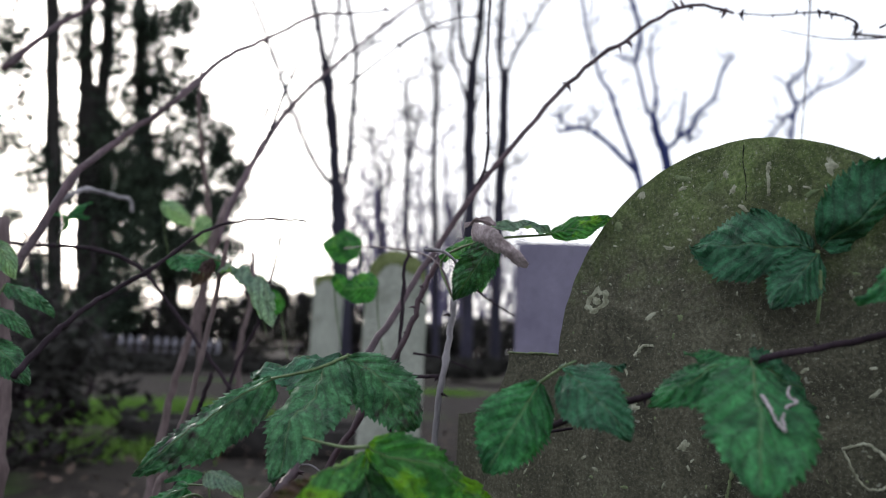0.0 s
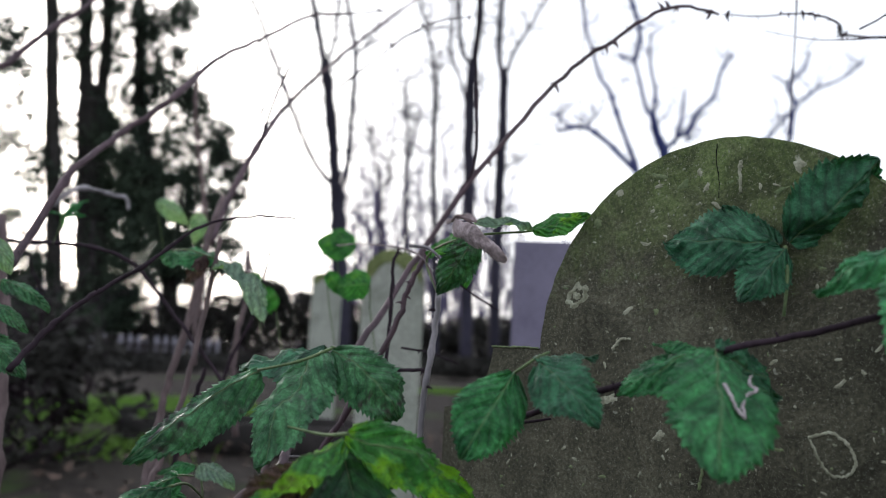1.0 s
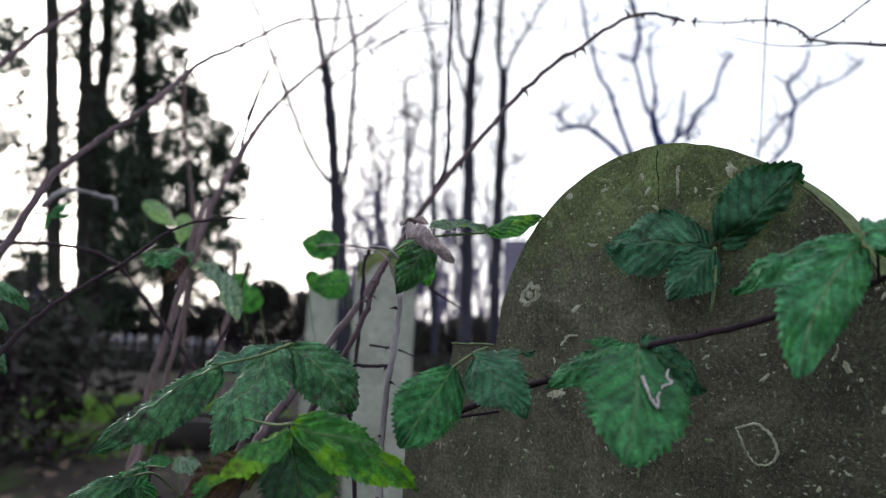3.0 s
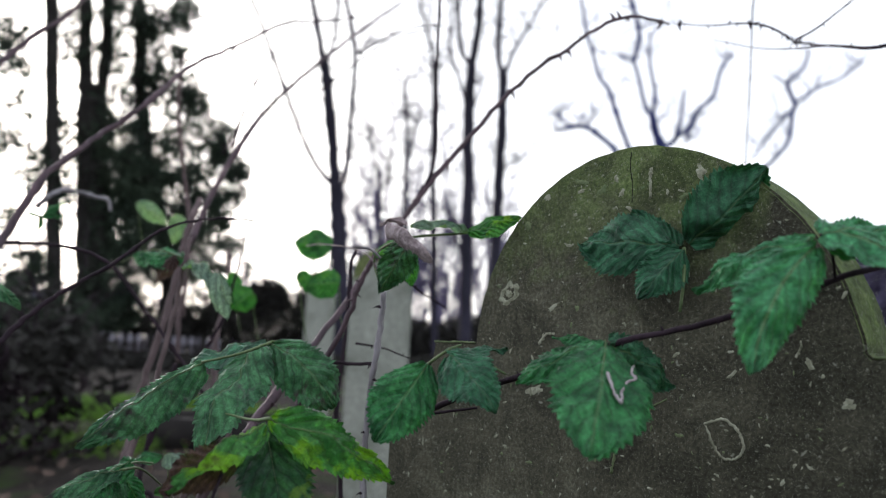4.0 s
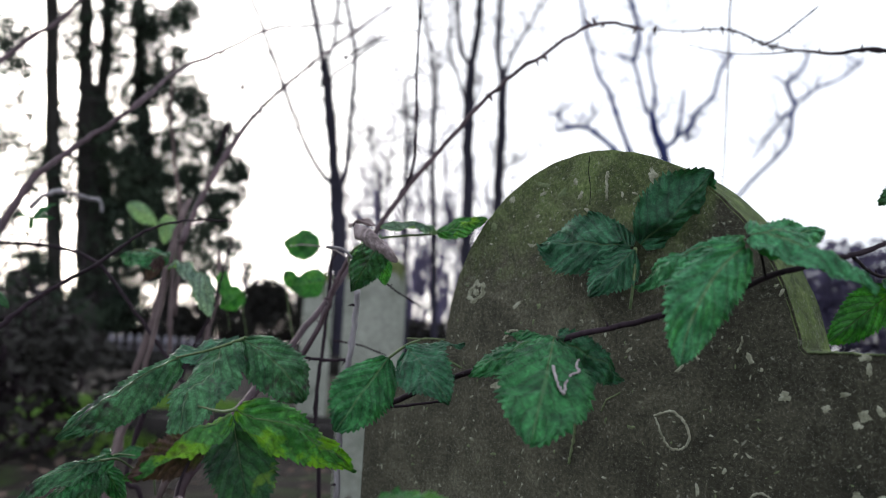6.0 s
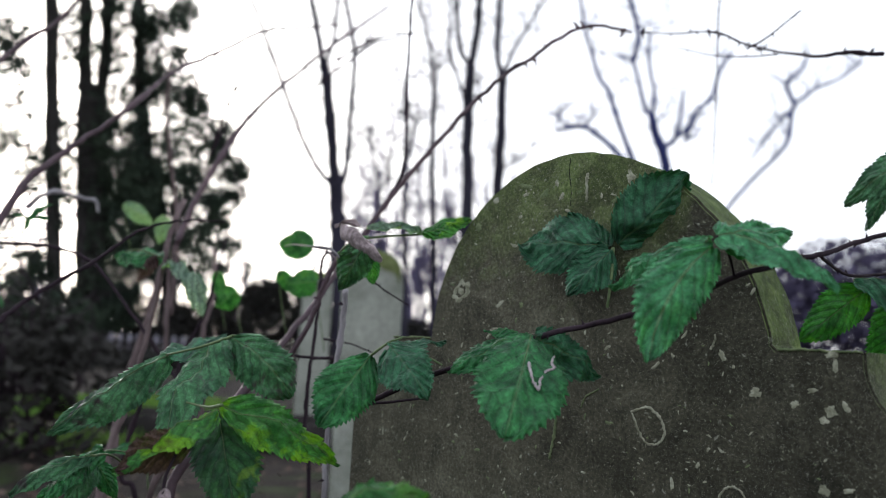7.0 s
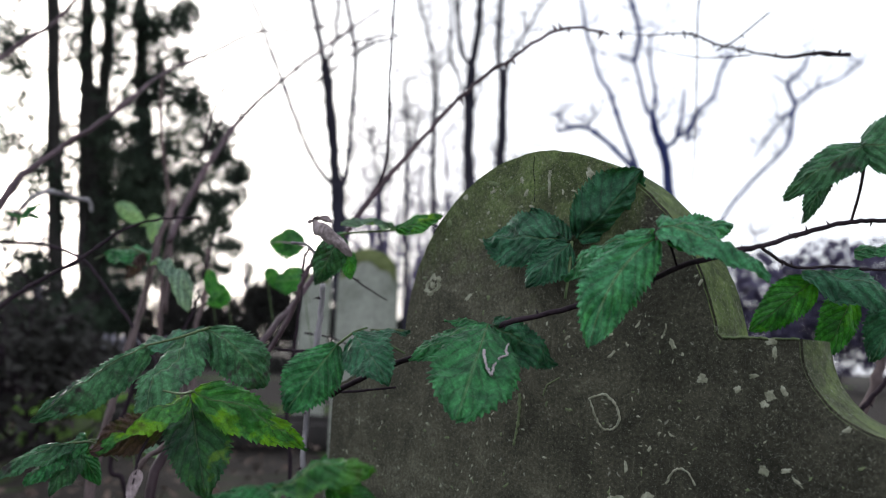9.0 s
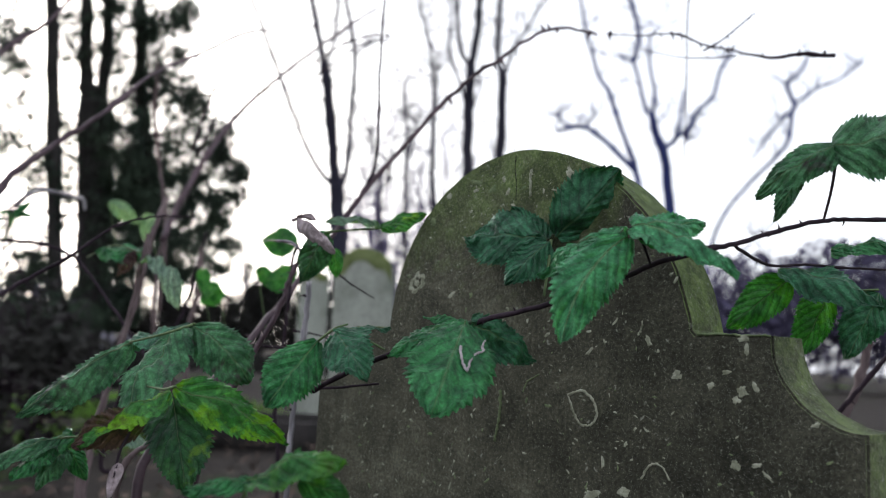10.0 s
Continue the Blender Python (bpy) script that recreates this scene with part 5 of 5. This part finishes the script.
# pair with yellow blotches under it
spray = thing("bramble_leaf", "bramble leaf turning yellow with brown blotches", "leaf", "bramble leaves")
leaflet(spray, (-0.109, -0.326, 0.727), (-0.081, -0.223, 0.675), facing(0.9, 0.2, 0.6), 0.37, M_LEAF_YELLOW, -0.35, 0.14, 14, 0.015, 0, 5, "green leaflet with yellow and brown tip")
leaflet(spray, (-0.127, -0.319, 0.721), (-0.083, -0.319, 0.639), facing(1.0, 0.1, 0.25), 0.66, M_LEAF_TURN, -0.2, 0.06, 13, 0.015, 0, 6)
leaflet(spray, (-0.106, -0.332, 0.724), (-0.117, -0.410, 0.677), facing(0.5, -0.3, 0.9), 0.34, M_LEAF_YELLOW, -0.7, 0.04, 13, 0.02, 0, 7, "yellow-edged folded leaflet")
leaflet(spray, (-0.107, -0.352, 0.697), (-0.111, -0.409, 0.677), facing(1.0, 0.2, -0.4), 0.62, M_LEAF_RED, -0.2, -0.08, 11, 0.02, 0, 8, "reddish underside of a leaflet")
stalk(spray, [(-0.109, -0.326, 0.727), (-0.149, -0.318, 0.722), (-0.228, -0.300, 0.720)], 0.0013)
stalk(spray, [(-0.111, -0.362, 0.688), (-0.102, -0.373, 0.673), (-0.096, -0.378, 0.653)], 0.0012, M_TWIG)
leaflet(spray, (-0.099, -0.373, 0.664), (-0.090, -0.384, 0.637), facing(1, 0.3, 0.1), 0.45, M_LEAF_DEAD, 0.3, 0.05, 10, 0.06, 1.2, 9, "withered curled scrap of leaf")
# low bright leaf at the foot
spray = thing("bramble_leaf", "bright green bramble leaf low in the shade", "leaf", "bramble leaves")
leaflet(spray, (0.083, -0.360, 0.675), (0.158, -0.334, 0.697), facing(0.55, 0.1, 0.85), 0.50, M_LEAF_BRIGHT, -0.3, 0.10, 13, 0.02, 0, 10)
leaflet(spray, (0.085, -0.357, 0.676), (0.065, -0.398, 0.668), facing(0.5, -0.1, 0.9), 0.42, M_LEAF, -0.4, 0.08, 12, 0.02, 0, 11)
leaflet(spray, (0.118, -0.342, 0.680), (0.147, -0.321, 0.672), facing(1.0, 0.2, 0.2), 0.6, M_LEAF_BRIGHT, -0.3, 0.05, 11, 0.02, 0, 12)
stalk(spray, [(0.084, -0.359, 0.676), (0.076, -0.359, 0.660), (0.060, -0.356, 0.630)], 0.0013)
# oval leaves where the cane reaches the stone
spray = thing("bramble_leaf", "oval green bramble leaf beside the gravestone", "leaf", "bramble leaves")
leaflet(spray, (-0.057, -0.213, 0.774), (-0.062, -0.261, 0.712), facing(1.0, 0.0, 0.25), 0.68, M_LEAF, -0.15, 0.08, 14, 0.015, 0, 13, peak=1.0)
leaflet(spray, (-0.036, -0.210, 0.784), (0.023, -0.215, 0.743), facing(1.0, 0.2, 0.1), 0.66, M_LEAF_SHADED, -0.15, 0.05, 13, 0.015, 0, 14)
leaflet(spray, (-0.041, -0.209, 0.785), (-0.024, -0.153, 0.789), facing(0.25, 0, 1), 0.5, M_LEAF_SHADED, -0.2, 0.04, 11, 0.015, 0, 15)
stalk(spray, [(-0.058, -0.214, 0.773), (-0.042, -0.206, 0.786), (-0.041, -0.192, 0.791)], 0.0011)
stalk(spray, [(-0.040, -0.207, 0.785), (-0.020, -0.188, 0.778), (-0.008, -0.172, 0.769)], 0.0011)
# leaf with the pale mined trail
spray = thing("bramble_leaf", "green bramble leaf with a pale insect trail, against the stone", "leaf", "bramble leaves")
mined = leaflet(spray, (0.063, -0.138, 0.798), (0.112, -0.220, 0.720), facing(1.0, 0.0, 0.3), 0.62, M_LEAF, -0.10, 0.08, 14, 0.015, 0, 16, peak=1.05)
leaflet(spray, (0.061, -0.134, 0.798), (0.021, -0.192, 0.763), facing(0.7, -0.2, 0.75), 0.52, M_LEAF, -0.3, 0.08, 13, 0.015, 0, 17)
leaflet(spray, (0.063, -0.132, 0.797), (0.074, -0.052, 0.766), facing(0.9, 0.3, 0.4), 0.55, M_LEAF_SHADED, -0.2, 0.05, 12, 0.02, 0, 18)
leaflet(spray, (0.063, -0.125, 0.797), (0.026, -0.157, 0.800), facing(0.5, 0, 1), 0.45, M_LEAF, -0.2, 0.05, 11, 0.02, 0, 19)
trail = [on_leaf(mined, u, v) for u, v in ((0.33, 0.10), (0.42, 0.12), (0.50, 0.26), (0.55, 0.40), (0.46, 0.50), (0.38, 0.58), (0.34, 0.68), (0.27, 0.78), (0.21, 0.86))]
trace(spray, trail, 0.0012, M_TRAIL, "insect_trail")
# large leaf in front of the stone
spray = thing("bramble_leaf", "large fresh green bramble leaf drooping before the gravestone", "leaf", "bramble leaves")
leaflet(spray, (0.217, -0.114, 0.869), (0.201, -0.174, 0.781), facing(1.0, 0.0, 0.35), 0.46, M_LEAF_FRESH, -0.30, 0.07, 15, 0.03, 0, 20, bend=-0.09, peak=0.9)
leaflet(spray, (0.215, -0.116, 0.874), (0.124, -0.111, 0.839), facing(0.85, -0.2, 0.6), 0.34, M_LEAF_FRESH, -0.35, 0.10, 14, 0.02, 0, 21)
leaflet(spray, (0.220, -0.115, 0.876), (0.296, -0.086, 0.837), facing(0.65, 0.25, 0.8), 0.44, M_LEAF_FRESH, -0.35, 0.12, 15, 0.02, 0, 22)
leaflet(spray, (0.218, -0.110, 0.877), (0.244, -0.042, 0.887), facing(0.8, 0.1, 0.6), 0.55, M_LEAF_FRESH, -0.3, 0.05, 13, 0.02, 0, 23)
stalk(spray, [(0.220, -0.115, 0.876), (0.221, -0.100, 0.865), (0.214, -0.077, 0.850)], 0.0012, M_TWIG)
# shaded leaf close on the stone
spray = thing("bramble_leaf", "shaded teal-green bramble leaf close to the stone", "leaf", "bramble leaves")
leaflet(spray, (0.066, -0.018, 0.890), (0.130, -0.004, 0.956), facing(1.0, 0.3, 0.1), 0.74, M_LEAF_SHADED, -0.25, 0.06, 13, 0.02, 0, 24, "dark leaflet with a curled tip", peak=1.0)
leaflet(spray, (0.056, -0.037, 0.889), (-0.032, -0.049, 0.893), facing(1.0, -0.2, 0.3), 0.74, M_LEAF_SHADED, -0.2, 0.06, 13, 0.02, 0, 25, peak=1.05)
leaflet(spray, (0.067, -0.030, 0.884), (0.052, -0.076, 0.838), facing(1.0, -0.1, 0.4), 0.62, M_LEAF_SHADED, -0.3, 0.06, 12, 0.02, 0, 26)
leaflet(spray, (0.059, -0.024, 0.888), (0.008, -0.023, 0.925), facing(1.0, 0, 0.4), 0.55, M_LEAF_SHADED, -0.2, 0.06, 12, 0.02, 0, 27)
stalk(spray, [(0.065, -0.025, 0.887), (0.071, -0.035, 0.860), (0.070, -0.039, 0.829)], 0.0016)
# withered leaf and its neighbours on the cane
spray = thing("bramble_leaf", "bramble leaf with one withered grey curl", "leaf", "bramble leaves")
leaflet(spray, (-0.173, -0.171, 0.908), (-0.125, -0.152, 0.869), facing(0.9, 0.2, 0.5), 0.50, M_LEAF_DEAD, -0.2, 0.12, 12, 0.05, -2.0, 28, "withered grey-brown rolled leaflet")
leaflet(spray, (-0.161, -0.155, 0.906), (-0.186, -0.170, 0.905), facing(0.5, -0.3, 0.8), 0.4, M_LEAF_DEAD, 0.3, 0.1, 10, 0.05, 1.5, 29, "withered shred of leaf")
leaflet(spray, (-0.212, -0.105, 0.901), (-0.271, -0.097, 0.846), facing(1.0, 0.2, 0.3), 0.48, M_LEAF_GREY, -0.3, 0.10, 13, 0.02, 0, 30)
leaflet(spray, (-0.211, -0.107, 0.916), (-0.195, -0.035, 0.918), facing(0.5, 0, 0.85), 0.42, M_LEAF_PALE, -0.2, 0.12, 12, 0.02, 0, 31, "pale grey-green leaflet")
leaflet(spray, (-0.196, -0.036, 0.917), (-0.143, -0.008, 0.934), facing(0.9, 0, 0.5), 0.50, M_LEAF_YELLOW, -0.2, 0.05, 12, 0.02, 0, 32, "olive-yellow spotted leaflet")
leaflet(spray, (-0.305, -0.027, 0.899), (-0.312, -0.014, 0.862), facing(1.0, 0.3, 0.1), 0.65, M_LEAF_BRIGHT, -0.2, 0.05, 11, 0.02, 0, 33)
leaflet(spray, (-0.291, -0.045, 0.917), (-0.355, -0.041, 0.900), facing(0.8, -0.3, 0.6), 0.5, M_LEAF_BRIGHT, -0.2, 0.05, 11, 0.02, 0, 34)
stalk(spray, [(-0.310, -0.058, 0.848), (-0.339, -0.053, 0.894), (-0.233, -0.099, 0.904), (-0.197, -0.036, 0.917)], 0.0013)
stalk(spray, [(-0.290, -0.123, 0.896), (-0.272, -0.114, 0.894), (-0.258, -0.110, 0.884), (-0.256, -0.107, 0.875)], 0.0016, M_STALK)
stalk(spray, [(-0.310, -0.058, 0.849), (-0.368, -0.042, 0.901), (-0.593, 0.050, 0.939), (-0.858, 0.191, 0.970)], 0.0010, M_CANE)
# small light leaves further back
for base, tip, n, w, seed in [
        ((-1.197, 0.488, 1.020), (-1.285, 0.441, 1.040), facing(1, 0, 0.2), 0.8, 40), ((-1.236, 0.456, 1.067), (-1.212, 0.487, 1.006), facing(0.9, 0.3, 0.2), 0.8, 41),
        ((-0.865, 0.280, 0.908), (-0.944, 0.254, 0.902), facing(1, 0.1, 0.1), 0.75, 42), ((-0.950, 0.241, 0.931), (-0.935, 0.270, 0.886), facing(1, 0.1, 0.1), 0.6, 43),
        ((-1.257, 0.318, 0.901), (-1.323, 0.307, 0.861), facing(1, 0.1, 0.1), 0.8, 44), ((-1.322, 0.298, 0.948), (-1.318, 0.314, 0.875), facing(1, 0.1, 0.1), 0.5, 45),
        ((-1.358, 0.066, 1.084), (-1.336, 0.133, 1.038), facing(1, 0.1, 0.3), 0.5, 46), ((-1.324, 0.152, 1.066), (-1.334, 0.150, 0.998), facing(1, 0.3, 0.1), 0.6, 47)]:
    lone = thing("small_leaf", "small light green backlit bramble leaf", "leaf", "small backlit leaves")
    leaflet(lone, base, tip, n, w, M_LEAF_BRIGHT if seed < 46 else M_LEAF_PALE, -0.25, 0.10, 9, 0.03, 0, seed, rumple=0.6)
    stalk(lone, [base, Vector(base) + Vector((-0.02, 0.02, -0.05)), Vector(base) + Vector((-0.03, 0.05, -0.14))], 0.0012)
# drooping pale leaf on the dark twig, and leaves at the path's edge
spray = thing("bramble_leaf", "drooping pale grey-green bramble leaf", "leaf", "bramble leaves")
leaflet(spray, (-0.802, -0.068, 0.910), (-0.635, -0.080, 0.819), facing(0.6, 0.6, 0.5), 0.24, M_LEAF_PALE, -0.6, 0.14, 12, 0.02, 0, 50)
leaflet(spray, (-0.806, -0.076, 0.914), (-0.910, -0.115, 0.914), facing(0.8, 0, 0.6), 0.45, M_LEAF, -0.3, 0.08, 12, 0.03, 0, 51)
leaflet(spray, (-0.810, -0.086, 0.915), (-0.852, -0.099, 0.871), facing(0.9, 0, 0.4), 0.5, M_LEAF_RED, -0.3, 0.08, 11, 0.03, 0, 52)
stalk(spray, [(-0.803, -0.070, 0.911), (-0.851, -0.107, 0.926), (-0.963, -0.112, 0.910)], 0.0012)
spray = thing("bramble_leaf", "blue-green drooping bramble leaf on a brown stem", "leaf", "bramble leaves")
leaflet(spray, (-0.743, -0.387, 0.847), (-0.709, -0.338, 0.812), facing(0.7, 0.3, 0.7), 0.42, M_LEAF_GREY, -0.5, 0.14, 12, 0.02, 0, 53)
leaflet(spray, (-0.746, -0.397, 0.819), (-0.715, -0.358, 0.786), facing(0.7, 0.3, 0.7), 0.42, M_LEAF_GREY, -0.5, 0.12, 12, 0.02, 0, 54)
leaflet(spray, (-0.746, -0.395, 0.779), (-0.713, -0.356, 0.730), facing(0.8, 0.3, 0.5), 0.55, M_LEAF_GREY, -0.4, 0.10, 12, 0.02, 0, 55)
leaflet(spray, (-0.762, -0.399, 0.901), (-0.740, -0.378, 0.854), facing(0.8, 0.3, 0.5), 0.5, M_LEAF_PALE, -0.4, 0.10, 12, 0.02, 0, 56)
stalk(spray, [(-0.743, -0.387, 0.847), (-0.751, -0.395, 0.819), (-0.756, -0.394, 0.775), (-0.772, -0.387, 0.711)], 0.0014)
spray = thing("bramble_leaf", "small ragged green leaves on a thin shoot", "leaf", "bramble leaves")
for k, (tx, dist) in enumerate((((-1.061, -0.182, 1.012), 0), ((-1.084, -0.239, 0.986), 0), ((-1.065, -0.182, 0.986), 0), ((-1.079, -0.215, 0.961), 0))):
    leaflet(spray, (-1.077, -0.216, 0.984), tx, facing(0.7, 0.1 * k, 0.7), 0.4, M_LEAF, -0.4, 0.12, 9, 0.05, 0, 60 + k)
stalk(spray, [(-1.077, -0.216, 0.984), (-1.080, -0.218, 0.965), (-1.133, -0.209, 0.939)], 0.0012)
# lower left, in the shade
spray = thing("bramble_leaf", "dim green bramble leaf low over the ground", "leaf", "bramble leaves")
leaflet(spray, (-0.343, -0.339, 0.657), (-0.360, -0.408, 0.620), facing(0.6, -0.2, 0.8), 0.42, M_LEAF_GREY, -0.5, 0.14, 13, 0.02, 0, 65)
leaflet(spray, (-0.353, -0.340, 0.649), (-0.332, -0.387, 0.617), facing(0.8, -0.2, 0.6), 0.5, M_LEAF, -0.3, 0.1, 12, 0.02, 0, 66)
leaflet(spray, (-0.386, -0.311, 0.657), (-0.441, -0.333, 0.614), facing(0.7, 0, 0.7), 0.5, M_LEAF, -0.3, 0.1, 12, 0.02, 0, 67)
stalk(spray, [(-0.343, -0.340, 0.657), (-0.382, -0.303, 0.651), (-0.461, -0.242, 0.619)], 0.0013)
spray = thing("bramble_leaf", "pale drooping leaf low among the stems", "leaf", "bramble leaves")
leaflet(spray, (-0.701, -0.127, 0.618), (-0.631, -0.108, 0.597), facing(0.7, 0.3, 0.7), 0.5, M_LEAF_PALE, -0.3, 0.1, 11, 0.02, 0, 68)
leaflet(spray, (-0.702, -0.130, 0.616), (-0.721, -0.174, 0.606), facing(0.7, -0.3, 0.7), 0.45, M_LEAF, -0.3, 0.1, 11, 0.02, 0, 69)
stalk(spray, [(-0.702, -0.128, 0.618), (-0.705, -0.118, 0.596), (-0.703, -0.110, 0.549)], 0.0013)
# right of the stone
spray = thing("bramble_leaf", "dark drooping bramble leaf with ragged lobes against the sky", "leaf", "bramble leaves")
leaflet(spray, (0.325, 0.028, 0.958), (0.269, -0.005, 0.912), facing(0.9, -0.2, 0.45), 0.44, M_LEAF_GREY, -0.4, 0.14, 13, 0.03, 0, 70)
leaflet(spray, (0.298, 0.013, 0.937), (0.284, -0.005, 0.890), facing(0.9, 0.1, 0.3), 0.36, M_LEAF_GREY, -0.3, 0.08, 10, 0.05, 0, 71, "ragged lobe of a leaflet")
leaflet(spray, (0.321, 0.025, 0.955), (0.387, 0.077, 0.962), facing(0.95, 0.2, 0.35), 0.78, M_LEAF_GREY, -0.35, 0.12, 14, 0.02, 0, 72)
leaflet(spray, (0.319, 0.030, 0.951), (0.310, 0.024, 0.943), facing(1, 0, 0.2), 0.7, M_LEAF_BRIGHT, -0.2, 0.05, 8, 0.02, 0, 73)
stalk(spray, [(0.321, 0.030, 0.954), (0.318, 0.036, 0.940), (0.309, 0.050, 0.922), (0.295, 0.070, 0.903)], 0.0014, M_CANE)
spray = thing("bramble_leaf", "backlit bright green bramble leaf behind the stone's shoulder", "leaf", "bramble leaves")
leaflet(spray, (0.234, 0.138, 0.859), (0.185, 0.107, 0.808), facing(1.0, -0.2, 0.2), 0.55, M_LEAF_BACKLIT, -0.3, 0.05, 12, 0.03, 0, 74)
leaflet(spray, (0.225, 0.133, 0.867), (0.309, 0.171, 0.833), facing(0.8, 0.2, 0.6), 0.52, M_LEAF_SHADED, -0.3, 0.12, 13, 0.03, 0, 75, "dark upper leaflet")
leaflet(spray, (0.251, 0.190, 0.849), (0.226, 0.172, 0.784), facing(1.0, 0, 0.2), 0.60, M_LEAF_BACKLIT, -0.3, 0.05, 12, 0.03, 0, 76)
leaflet(spray, (0.290, 0.215, 0.851), (0.263, 0.199, 0.783), facing(1.0, 0, 0.2), 0.6, M_LEAF_SHADED, -0.3, 0.05, 12, 0.03, 0, 77)
leaflet(spray, (0.244, 0.214, 0.896), (0.304, 0.236, 0.898), facing(0.7, 0.1, 0.7), 0.5, M_LEAF, -0.3, 0.10, 12, 0.03, 0, 78)
stalk(spray, [(0.225, 0.133, 0.867), (0.244, 0.153, 0.863), (0.251, 0.190, 0.852), (0.290, 0.215, 0.854)], 0.0013)
# small dry curls and dim leaves low down
cane("dead_bramble", [(-0.487, -0.127, 0.655), (-0.470, -0.121, 0.657), (-0.459, -0.115, 0.652), (-0.451, -0.115, 0.642)], 0.0012, 0.0007, M_STALK, "pale curled dry leaf stalk", "bramble", "dead brambles", 0, 0, 0, 91)
spray = thing("bramble_leaf", "dim green bramble leaf among dead stems", "leaf", "bramble leaves")
leaflet(spray, (-0.436, -0.301, 0.636), (-0.447, -0.352, 0.598), facing(0.7, -0.1, 0.7), 0.5, M_LEAF, -0.3, 0.1, 12, 0.03, 0, 95)
leaflet(spray, (-0.435, -0.298, 0.634), (-0.419, -0.333, 0.590), facing(0.9, 0, 0.5), 0.55, M_LEAF_GREY, -0.3, 0.1, 12, 0.03, 0, 96)
leaflet(spray, (-0.435, -0.297, 0.636), (-0.422, -0.276, 0.597), facing(0.9, 0.2, 0.5), 0.55, M_LEAF, -0.3, 0.1, 12, 0.03, 0, 97)
stalk(spray, [(-0.436, -0.299, 0.636), (-0.470, -0.274, 0.644), (-0.517, -0.228, 0.635)], 0.0012)
spray = thing("bramble_leaf", "small backlit leaf behind the drooping spray", "leaf", "bramble leaves")
leaflet(spray, (-0.398, -0.186, 0.772), (-0.401, -0.194, 0.733), facing(1, 0.2, 0.2), 0.7, M_LEAF_BRIGHT, -0.2, 0.05, 10, 0.02, 0, 98)
stalk(spray, [(-0.398, -0.186, 0.772), (-0.431, -0.162, 0.780), (-0.477, -0.121, 0.778)], 0.0010)
